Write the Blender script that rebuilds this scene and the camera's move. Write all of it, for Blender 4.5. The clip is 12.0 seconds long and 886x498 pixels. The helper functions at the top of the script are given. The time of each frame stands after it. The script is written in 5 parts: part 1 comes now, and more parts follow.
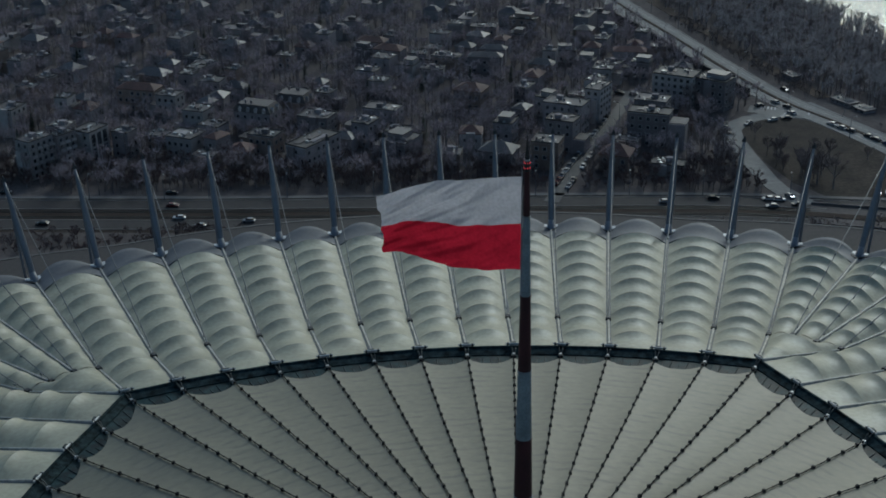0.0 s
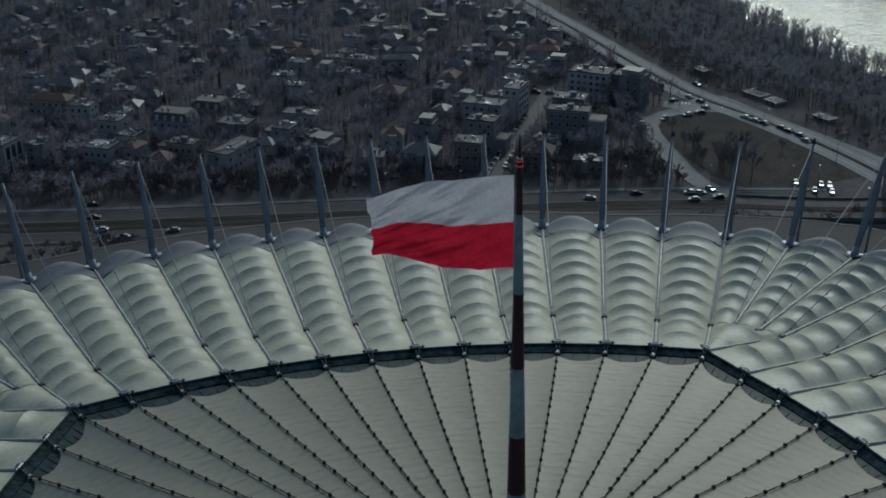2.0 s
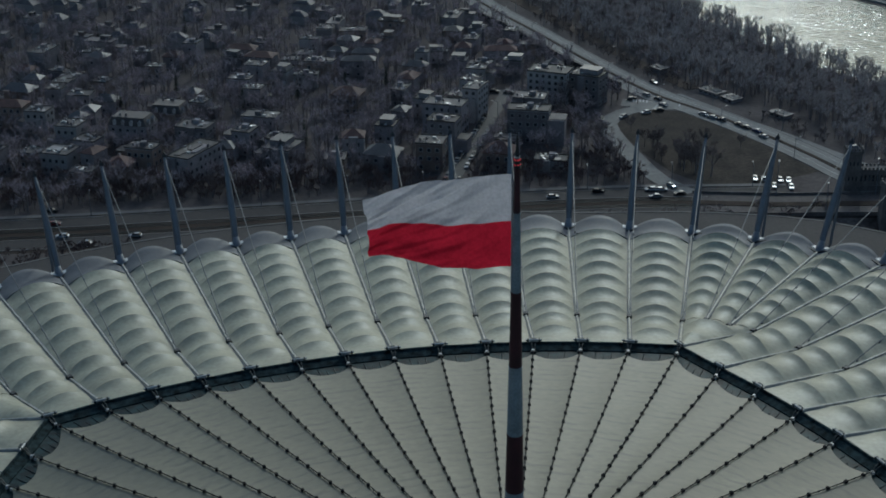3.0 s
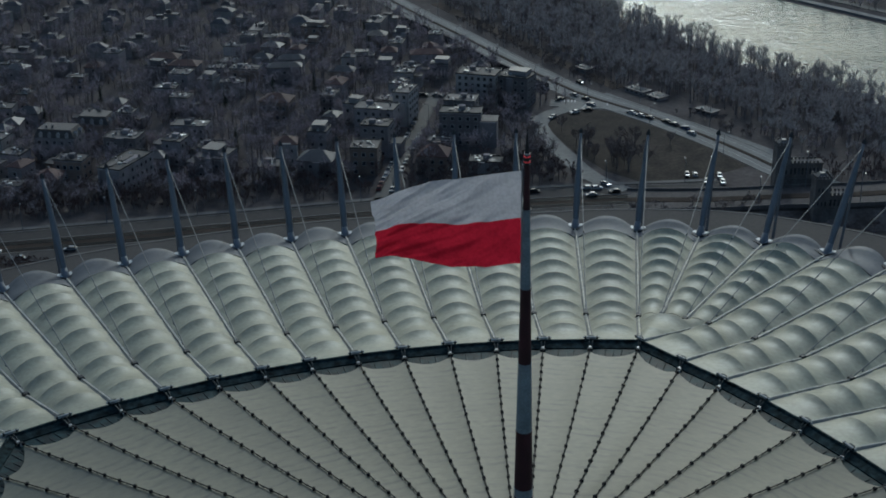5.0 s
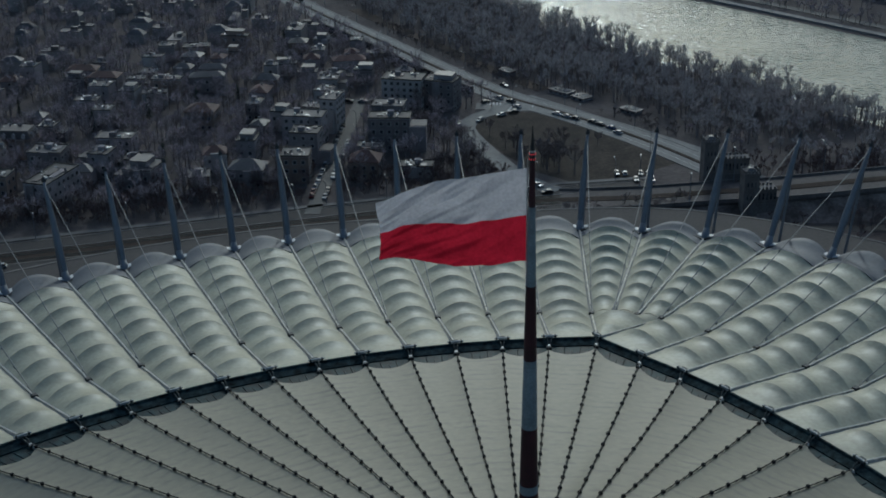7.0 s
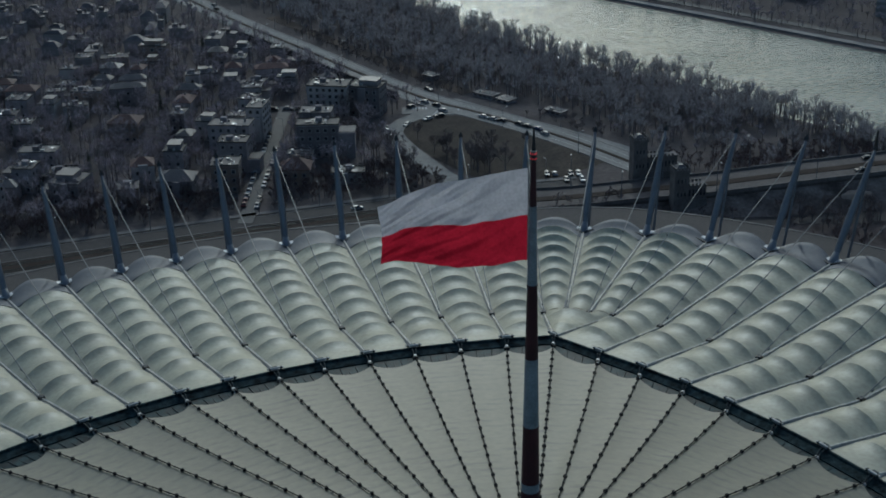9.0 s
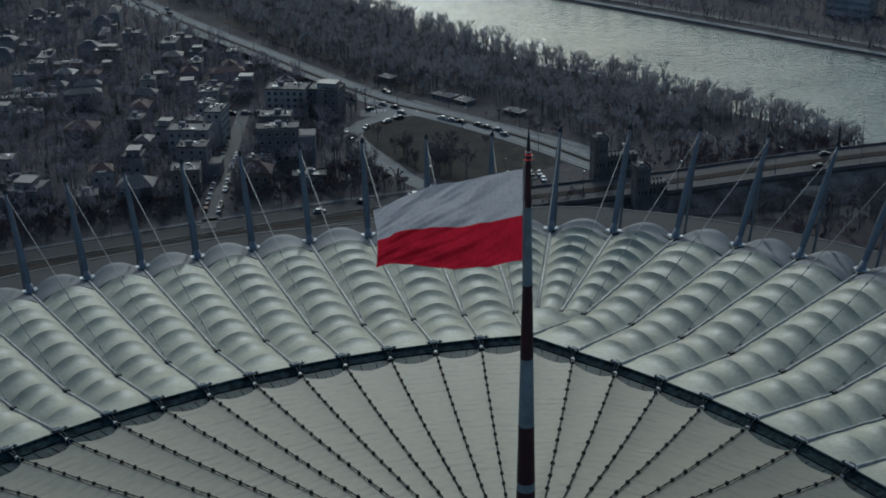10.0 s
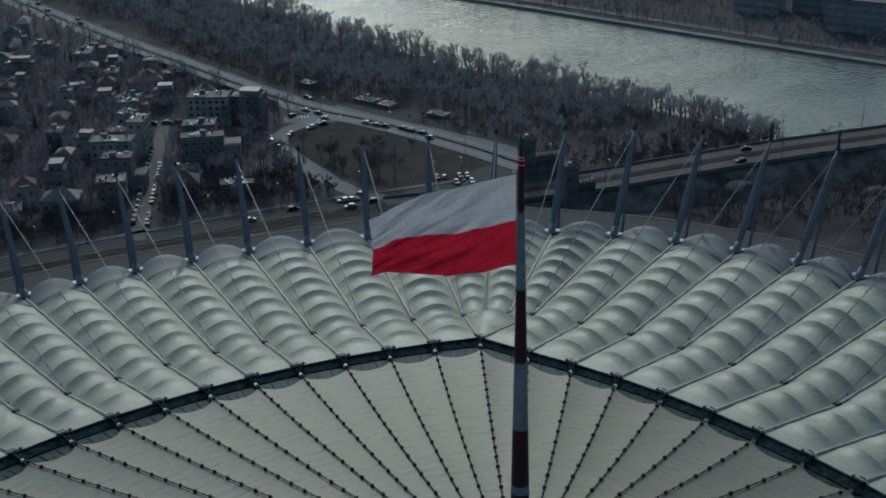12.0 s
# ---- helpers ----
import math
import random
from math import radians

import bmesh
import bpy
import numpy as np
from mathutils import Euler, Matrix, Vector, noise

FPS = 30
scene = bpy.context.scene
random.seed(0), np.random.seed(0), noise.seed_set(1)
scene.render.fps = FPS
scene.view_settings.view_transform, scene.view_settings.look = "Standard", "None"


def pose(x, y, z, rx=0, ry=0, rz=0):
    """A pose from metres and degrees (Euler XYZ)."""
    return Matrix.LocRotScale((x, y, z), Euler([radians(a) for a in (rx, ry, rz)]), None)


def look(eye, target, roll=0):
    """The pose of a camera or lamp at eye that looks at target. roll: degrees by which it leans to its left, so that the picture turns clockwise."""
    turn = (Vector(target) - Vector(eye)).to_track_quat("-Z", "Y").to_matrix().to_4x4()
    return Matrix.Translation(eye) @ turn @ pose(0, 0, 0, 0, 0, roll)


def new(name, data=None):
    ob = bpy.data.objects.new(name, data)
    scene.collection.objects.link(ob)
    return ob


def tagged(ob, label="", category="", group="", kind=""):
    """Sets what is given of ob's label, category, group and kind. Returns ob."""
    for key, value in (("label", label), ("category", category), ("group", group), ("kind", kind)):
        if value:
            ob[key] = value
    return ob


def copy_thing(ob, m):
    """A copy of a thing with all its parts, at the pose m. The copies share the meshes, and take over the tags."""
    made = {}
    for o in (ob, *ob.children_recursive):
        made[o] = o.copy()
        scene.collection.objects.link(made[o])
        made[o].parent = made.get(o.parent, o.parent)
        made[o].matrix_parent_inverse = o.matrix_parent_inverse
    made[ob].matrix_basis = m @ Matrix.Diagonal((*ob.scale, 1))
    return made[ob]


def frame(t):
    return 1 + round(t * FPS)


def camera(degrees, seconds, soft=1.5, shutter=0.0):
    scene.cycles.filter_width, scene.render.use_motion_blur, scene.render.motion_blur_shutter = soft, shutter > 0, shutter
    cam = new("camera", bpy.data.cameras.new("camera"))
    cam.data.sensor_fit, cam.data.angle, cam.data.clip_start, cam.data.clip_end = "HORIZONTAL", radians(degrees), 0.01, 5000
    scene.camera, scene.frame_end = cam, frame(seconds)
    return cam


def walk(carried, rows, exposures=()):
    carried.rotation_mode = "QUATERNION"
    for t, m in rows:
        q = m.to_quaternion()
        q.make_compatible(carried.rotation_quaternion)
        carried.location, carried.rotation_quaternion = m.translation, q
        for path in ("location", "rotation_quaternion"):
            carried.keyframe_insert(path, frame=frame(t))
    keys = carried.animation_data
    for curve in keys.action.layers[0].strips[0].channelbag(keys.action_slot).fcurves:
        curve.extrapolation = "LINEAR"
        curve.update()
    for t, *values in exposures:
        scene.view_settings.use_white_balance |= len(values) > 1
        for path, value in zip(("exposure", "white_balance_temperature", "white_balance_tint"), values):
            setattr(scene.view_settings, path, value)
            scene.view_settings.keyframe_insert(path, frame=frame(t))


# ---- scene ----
EXPO, KELVIN, TINT = -1.00, 5330, -2
SKY_STRENGTH, SUN_STRENGTH = 0.15, 1.40
# ---------------------------------------------------------------- camera
cam = camera(36.49, 12.0, soft=1.8)
PATH = [
    (0, (-14.65, -102.78, 152.46), (-7.92, -11.87, 111.36), -0.87),
    (0.5, (-16.62, -102.62, 152.48), (-7.99, -11.84, 111.43), -0.86),
    (1, (-18.58, -102.41, 152.46), (-8.14, -11.82, 111.42), -0.87),
    (1.5, (-20.48, -102.17, 152.42), (-8.29, -11.80, 111.38), -0.89),
    (2, (-22.35, -101.87, 152.40), (-8.35, -11.76, 111.37), -0.89),
    (2.5, (-24.28, -101.53, 152.37), (-8.45, -11.72, 111.36), -0.90),
    (3, (-26.30, -101.14, 152.34), (-8.67, -11.65, 111.33), -0.91),
    (5, (-34.55, -99.29, 151.97), (-10.43, -11.21, 111.21), -0.93),
    (5.5, (-36.61, -98.73, 151.86), (-10.90, -11.06, 111.19), -0.95),
    (6, (-38.64, -98.17, 151.75), (-11.29, -10.98, 111.15), -0.96),
    (6.5, (-40.63, -97.58, 151.67), (-11.55, -10.90, 111.15), -0.98),
    (7, (-42.64, -96.95, 151.60), (-11.92, -10.80, 111.17), -1.00),
    (9, (-50.25, -94.26, 151.58), (-13.16, -10.54, 111.40), -1.10),
    (9.5, (-52.08, -93.52, 151.68), (-13.31, -10.56, 111.51), -1.12),
    (10, (-53.87, -92.80, 151.80), (-13.43, -10.61, 111.65), -1.13),
    (10.5, (-55.55, -92.03, 151.96), (-13.49, -10.66, 111.82), -1.16),
    (11, (-57.21, -91.17, 152.17), (-13.60, -10.63, 112.04), -1.20),
    (11.5, (-58.93, -90.30, 152.35), (-13.88, -10.53, 112.24), -1.21),
    (12, (-60.67, -89.44, 152.53), (-14.15, -10.53, 112.42), -1.22),
]
walk(cam, [(t, look(eye, aim, roll)) for t, eye, aim, roll in PATH], exposures=[(0.0, EXPO, KELVIN, TINT), (12.0, EXPO, KELVIN - 120, TINT)])

# ---------------------------------------------------------------- light
SUN_AZ, SUN_EL = radians(25.5), radians(33)      # azimuth clockwise from +y
world = bpy.data.worlds.new("sky")
scene.world = world
world.use_nodes = True
wn = world.node_tree.nodes
sky = wn.new("ShaderNodeTexSky")
sky.sky_type, sky.sun_disc = "NISHITA", False
sky.sun_elevation, sky.sun_rotation = SUN_EL, SUN_AZ
sky.air_density, sky.dust_density, sky.ozone_density = 1.2, 3.0, 1.2
world.node_tree.links.new(sky.outputs[0], wn["Background"].inputs[0])
wn["Background"].inputs[1].default_value = SKY_STRENGTH
sun = new("sun", bpy.data.lights.new("sun", "SUN"))
sun.data.energy, sun.data.angle, sun.data.color = SUN_STRENGTH, radians(0.55), (1.0, 0.95, 0.86)
sun.matrix_world = look((0, 0, 300), (-300 * math.sin(SUN_AZ) * math.cos(SUN_EL), -300 * math.cos(SUN_AZ) * math.cos(SUN_EL), 300 - 300 * math.sin(SUN_EL)))


# ---------------------------------------------------------------- materials
def mat(name, colour, rough=0.7, metal=0.0, var=0.25, scale=1.0, fine=8.0, bump=0.0, bump_scale=None, random=0.0, spec=0.5, second=None, dirt=0.0):
    """A surface with colour variation at two scales, fine relief and a change from piece to piece."""
    m = bpy.data.materials.new(name)
    m.use_nodes = True
    nt = m.node_tree
    b = nt.nodes["Principled BSDF"]
    b.inputs["Roughness"].default_value, b.inputs["Metallic"].default_value = rough, metal
    b.inputs["Specular IOR Level"].default_value = spec
    co = nt.nodes.new("ShaderNodeTexCoord")
    big, small = nt.nodes.new("ShaderNodeTexNoise"), nt.nodes.new("ShaderNodeTexNoise")
    big.inputs["Scale"].default_value, big.inputs["Detail"].default_value = scale, 5
    small.inputs["Scale"].default_value, small.inputs["Detail"].default_value = scale * fine, 4
    for n in (big, small):
        nt.links.new(co.outputs["Object"], n.inputs["Vector"])
    mix = nt.nodes.new("ShaderNodeMix")
    mix.data_type = "RGBA"
    dark = second or tuple(c * (1 - var) for c in colour)
    mix.inputs[6].default_value, mix.inputs[7].default_value = (*dark, 1), (*(min(1, c * (1 + var * 0.6)) for c in colour), 1)
    ramp = nt.nodes.new("ShaderNodeMapRange")
    ramp.inputs[1].default_value, ramp.inputs[2].default_value = 0.32, 0.68
    nt.links.new(big.outputs[0], ramp.inputs[0])
    nt.links.new(ramp.outputs[0], mix.inputs[0])
    mul = nt.nodes.new("ShaderNodeMix")
    mul.data_type, mul.blend_type = "RGBA", "MULTIPLY"
    mul.inputs[0].default_value = min(1.0, 0.3 + var)
    nt.links.new(mix.outputs[2], mul.inputs[6])
    r2 = nt.nodes.new("ShaderNodeMapRange")
    r2.inputs[1].default_value, r2.inputs[2].default_value, r2.inputs[3].default_value = 0.3, 0.65, 0.55
    nt.links.new(small.outputs[0], r2.inputs[0])
    nt.links.new(r2.outputs[0], mul.inputs[7])
    out = mul.outputs[2]
    if dirt:
        # sparse smudges with soft, broken edges
        n3, r3, md = nt.nodes.new("ShaderNodeTexNoise"), nt.nodes.new("ShaderNodeMapRange"), nt.nodes.new("ShaderNodeMix")
        n3.inputs["Scale"].default_value, n3.inputs["Detail"].default_value, n3.inputs["Roughness"].default_value = 0.24, 9, 0.72
        nt.links.new(co.outputs["Object"], n3.inputs["Vector"])
        r3.inputs[1].default_value, r3.inputs[2].default_value, r3.inputs[4].default_value = 0.56, 0.74, dirt
        nt.links.new(n3.outputs[0], r3.inputs[0])
        md.data_type, md.blend_type = "RGBA", "MULTIPLY"
        md.inputs[7].default_value = (0.42, 0.4, 0.34, 1)
        nt.links.new(r3.outputs[0], md.inputs[0])
        nt.links.new(out, md.inputs[6])
        out = md.outputs[2]
    if random:
        info, hsv = nt.nodes.new("ShaderNodeObjectInfo"), nt.nodes.new("ShaderNodeHueSaturation")
        rr = nt.nodes.new("ShaderNodeMapRange")
        rr.inputs[3].default_value, rr.inputs[4].default_value = 1 - random, 1 + random
        nt.links.new(info.outputs["Random"], rr.inputs[0])
        nt.links.new(rr.outputs[0], hsv.inputs["Value"])
        nt.links.new(out, hsv.inputs["Color"])
        out = hsv.outputs[0]
    nt.links.new(out, b.inputs["Base Color"])
    rv = nt.nodes.new("ShaderNodeMapRange")
    rv.inputs[3].default_value, rv.inputs[4].default_value = max(0.02, rough - 0.08), min(1, rough + 0.1)
    nt.links.new(big.outputs[0], rv.inputs[0])
    nt.links.new(rv.outputs[0], b.inputs["Roughness"])
    if bump:
        bp, bn = nt.nodes.new("ShaderNodeBump"), nt.nodes.new("ShaderNodeTexNoise")
        bn.inputs["Scale"].default_value, bn.inputs["Detail"].default_value = bump_scale or scale * fine, 5
        bp.inputs["Strength"].default_value, bp.inputs["Distance"].default_value = 1.0, bump
        nt.links.new(co.outputs["Object"], bn.inputs["Vector"])
        nt.links.new(bn.outputs[0], bp.inputs["Height"])
        nt.links.new(bp.outputs[0], b.inputs["Normal"])
    return m


M = dict(
    membrane=mat("coated_membrane", (0.378, 0.365, 0.262), 0.47, var=0.19, scale=0.13, fine=9, bump=0.014, bump_scale=1.5, random=0.04, spec=0.45, dirt=0.5),
    # Rim strip of the same membrane; reflected sky is put into its darker blue-grey.
    cap=mat("edge_membrane_sky_tint", (0.10, 0.108, 0.12), 0.6, var=0.14, scale=0.2, fine=6, random=0.05),
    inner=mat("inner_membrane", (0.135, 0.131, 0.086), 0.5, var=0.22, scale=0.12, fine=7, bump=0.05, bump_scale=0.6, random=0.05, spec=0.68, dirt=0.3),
    steel=mat("dark_steel", (0.022, 0.034, 0.034), 0.6, 0.2, var=0.3, scale=0.5),
    mast=mat("mast_paint", (0.155, 0.165, 0.185), 0.45, 0.2, var=0.18, scale=0.4, random=0.06),
    tube=mat("galvanised_tube", (0.5, 0.48, 0.41), 0.5, 0.1, var=0.35, scale=0.8),
    cable=mat("cable_steel", (0.04, 0.04, 0.04), 0.6, 0.3, var=0.2, scale=1),
    cable_dark=mat("dark_cable", (0.014, 0.014, 0.015), 0.8, var=0.2, scale=1, spec=0.2),
    hanger=mat("hanger_steel", (0.19, 0.19, 0.185), 0.5, 0.4, var=0.15, scale=1),
    stay=mat("stay_steel", (0.55, 0.56, 0.56), 0.4, 0.5, var=0.1, scale=1),
    bracket=mat("pale_bracket", (0.46, 0.46, 0.44), 0.45, 0.2, var=0.15, scale=2),
    maroon=mat("maroon_paint", (0.048, 0.009, 0.014), 0.55, var=0.35, scale=0.6),
    palegrey=mat("pale_grey_paint", (0.24, 0.268, 0.282), 0.5, var=0.25, scale=0.6),
    spire_tip=mat("dark_tip_paint", (0.02, 0.02, 0.022), 0.5, var=0.2, scale=1),
    flag_white=mat("white_cloth", (0.49, 0.485, 0.525), 0.85, var=0.07, scale=0.5, bump=0.01, spec=0.1),
    flag_red=mat("red_cloth", (0.42, 0.015, 0.038), 0.85, var=0.16, scale=0.5, bump=0.01, spec=0.1),
    asphalt=mat("asphalt", (0.105, 0.1, 0.09), 0.8, var=0.25, scale=0.05, fine=14, bump=0.02),
    pavement=mat("paving", (0.052, 0.046, 0.043), 0.85, var=0.3, scale=0.08, fine=12),
    verge=mat("gravel_verge", (0.058, 0.045, 0.036), 0.95, var=0.4, scale=0.08, fine=12, spec=0.1),
    paving_pale=mat("pale_paving", (0.15, 0.142, 0.132), 0.85, var=0.3, scale=0.15, fine=12),
    lawn=mat("winter_lawn", (0.07, 0.058, 0.047), 0.95, var=0.55, scale=0.12, fine=8, second=(0.045, 0.04, 0.034), spec=0.1),
    path=mat("earth_path", (0.12, 0.095, 0.075), 0.95, var=0.25, scale=0.1, fine=10, spec=0.1),
    dark_wall=mat("dark_wall_panels", (0.03, 0.032, 0.035), 0.7, var=0.3, scale=0.3),
    asphalt_dark=mat("dark_asphalt", (0.036, 0.031, 0.029), 0.85, var=0.35, scale=0.08),
    asphalt_worn=mat("worn_asphalt", (0.095, 0.08, 0.074), 0.85, var=0.4, scale=0.08, fine=10),
    asphalt_pale=mat("pale_asphalt", (0.20, 0.195, 0.18), 0.8, var=0.25, scale=0.05, fine=14, bump=0.02),
    marking=mat("road_marking", (0.5, 0.5, 0.48), 0.7, var=0.3, scale=0.3),
    concrete=mat("concrete", (0.22, 0.21, 0.195), 0.8, var=0.25, scale=0.15, bump=0.01),
    stone=mat("bridge_stone", (0.16, 0.145, 0.135), 0.85, var=0.4, scale=0.3, bump=0.03),
    grass=mat("winter_grass", (0.122, 0.106, 0.098), 0.95, var=0.35, scale=0.06, fine=10, bump=0.1, bump_scale=0.8, second=(0.085, 0.074, 0.07), spec=0.1),
    sand=mat("sand_bank", (0.36, 0.28, 0.21), 0.9, var=0.3, scale=0.1),
    plaster=mat("wall_plaster", (0.235, 0.21, 0.21), 0.85, var=0.22, scale=0.25, random=0.35, bump=0.01),
    plaster_warm=mat("warm_plaster", (0.25, 0.19, 0.155), 0.85, var=0.22, scale=0.25, random=0.3, bump=0.01),
    plaster_white=mat("pale_plaster", (0.36, 0.335, 0.32), 0.85, var=0.18, scale=0.25, random=0.2, bump=0.01),
    roof_flat=mat("roofing_felt", (0.082, 0.074, 0.071), 0.7, var=0.5, scale=0.2, random=0.5),
    roof_slate=mat("dark_slate", (0.066, 0.056, 0.054), 0.6, var=0.4, scale=0.5, random=0.2, bump=0.02),
    roof_far=mat("mixed_roofing", (0.125, 0.11, 0.108), 0.6, 0.1, var=0.55, scale=0.07, fine=4),
    roof_metal=mat("sheet_metal_roof", (0.085, 0.08, 0.08), 0.5, 0.15, var=0.25, scale=0.3, random=0.3),
    roof_tile=mat("clay_roof_tile", (0.115, 0.06, 0.05), 0.75, var=0.35, scale=0.4, random=0.25, bump=0.02),
    window=mat("window_glass", (0.04, 0.043, 0.05), 0.25, var=0.1, scale=0.5, random=0.4),
    deck=mat("dark_deck", (0.032, 0.05, 0.052), 0.9, var=0.8, scale=0.9, spec=0.08),
    footing=mat("footing_paint", (0.2, 0.21, 0.225), 0.5, var=0.25, scale=0.8),
    sheet_new=mat("zinc_sheet", (0.5, 0.5, 0.5), 0.35, 0.6, var=0.3, scale=0.6, random=0.4),
    gusset=mat("white_gusset", (0.7, 0.7, 0.68), 0.5, var=0.1, scale=0.5),
    frame_white=mat("window_frame_paint", (0.3, 0.29, 0.285), 0.6, var=0.1, scale=1),
    bark=mat("bark", (0.225, 0.19, 0.18), 0.9, var=0.3, scale=0.6, random=0.2, spec=0.2),
    # Lighter copy of the twigs for distant trees, haze painted into the colour.
    twig_hazed=mat("hazed_twigs", (0.49, 0.415, 0.42), 0.9, var=0.3, scale=0.1, spec=0.2),
    twig_dark=mat("dark_twigs", (0.145, 0.107, 0.102), 0.95, var=0.35, scale=0.1, spec=0.1),
    soil=mat("dark_soil", (0.1, 0.083, 0.078), 0.95, var=0.4, scale=0.12, fine=9, spec=0.1),
    slope=mat("earth_slope", (0.2, 0.162, 0.138), 0.95, var=0.6, scale=0.16, fine=7, spec=0.1),
    twig=mat("twigs", (0.20, 0.165, 0.155), 0.9, var=0.3, scale=0.2, random=0.25, spec=0.2),
    # Twigs of the far river wood: distance haze put into a paler colour.
    twig_far_haze=mat("far_haze_twigs", (0.58, 0.53, 0.505), 0.9, var=0.25, scale=0.15, spec=0.3),
    needle=mat("needles", (0.028, 0.04, 0.028), 0.8, var=0.3, scale=0.5, random=0.2, spec=0.2),
    tyre=mat("tyre_rubber", (0.02, 0.02, 0.02), 0.8, var=0.1),
    car_glass=mat("car_glass", (0.015, 0.018, 0.02), 0.06, var=0.05),
    ring_glass=mat("ring_glass", (0.016, 0.04, 0.042), 0.55, var=0.8, scale=0.5, spec=0.15),
    # Cladding and glazing are lightened to put haze over the far offices.
    office=mat("office_cladding", (0.30, 0.30, 0.31), 0.5, var=0.25, scale=0.1, random=0.2),
    office_glass=mat("office_glazing", (0.2, 0.21, 0.22), 0.4, var=0.3, scale=0.1),
    ice=mat("bank_ice", (0.62, 0.62, 0.62), 0.5, var=0.3, scale=0.3),
    facade=mat("facade_mesh", (0.3, 0.28, 0.28), 0.5, 0.4, var=0.15, scale=0.2),
    beacon=mat("red_lens", (0.5, 0.02, 0.02), 0.2, var=0.05),
    lamp_white=mat("headlight_lens", (0.7, 0.7, 0.7), 0.1, var=0.05),
)
for name_, col_ in (("white", (0.42, 0.42, 0.42)), ("silver", (0.22, 0.23, 0.24)), ("black", (0.015, 0.015, 0.017)), ("blue", (0.03, 0.05, 0.12)), ("red", (0.09, 0.015, 0.015))):
    M["car_" + name_] = mat("car_paint_" + name_, col_, 0.25, 0.1, var=0.04, scale=0.5)


def water_material():
    m = bpy.data.materials.new("river_water")
    m.use_nodes = True
    nt = m.node_tree
    b = nt.nodes["Principled BSDF"]
    b.inputs["Base Color"].default_value = (0.05, 0.085, 0.07, 1)
    b.inputs["Roughness"].default_value = 0.15
    b.inputs["IOR"].default_value = 1.33
    b.inputs["Specular Tint"].default_value = (0.88, 1.0, 0.98, 1)
    co, mp = nt.nodes.new("ShaderNodeTexCoord"), nt.nodes.new("ShaderNodeMapping")
    mp.inputs["Rotation"].default_value = (0, 0, radians(18))
    mp.inputs["Scale"].default_value = (0.5, 0.85, 1.0)
    nt.links.new(co.outputs["Object"], mp.inputs["Vector"])
    n1, n2 = nt.nodes.new("ShaderNodeTexNoise"), nt.nodes.new("ShaderNodeTexNoise")
    n1.inputs["Scale"].default_value, n1.inputs["Detail"].default_value = 0.62, 3
    n2.inputs["Scale"].default_value, n2.inputs["Detail"].default_value = 0.035, 3
    add = nt.nodes.new("ShaderNodeMath")
    add.operation = "MULTIPLY"
    for n in (n1, n2):
        nt.links.new(mp.outputs[0], n.inputs["Vector"])
    nt.links.new(n1.outputs[0], add.inputs[0])
    nt.links.new(n2.outputs[0], add.inputs[1])
    bp = nt.nodes.new("ShaderNodeBump")
    bp.inputs["Strength"].default_value, bp.inputs["Distance"].default_value = 1.0, 1.15
    nt.links.new(add.outputs[0], bp.inputs["Height"])
    nt.links.new(bp.outputs[0], b.inputs["Normal"])
    return m


M["water"] = water_material()


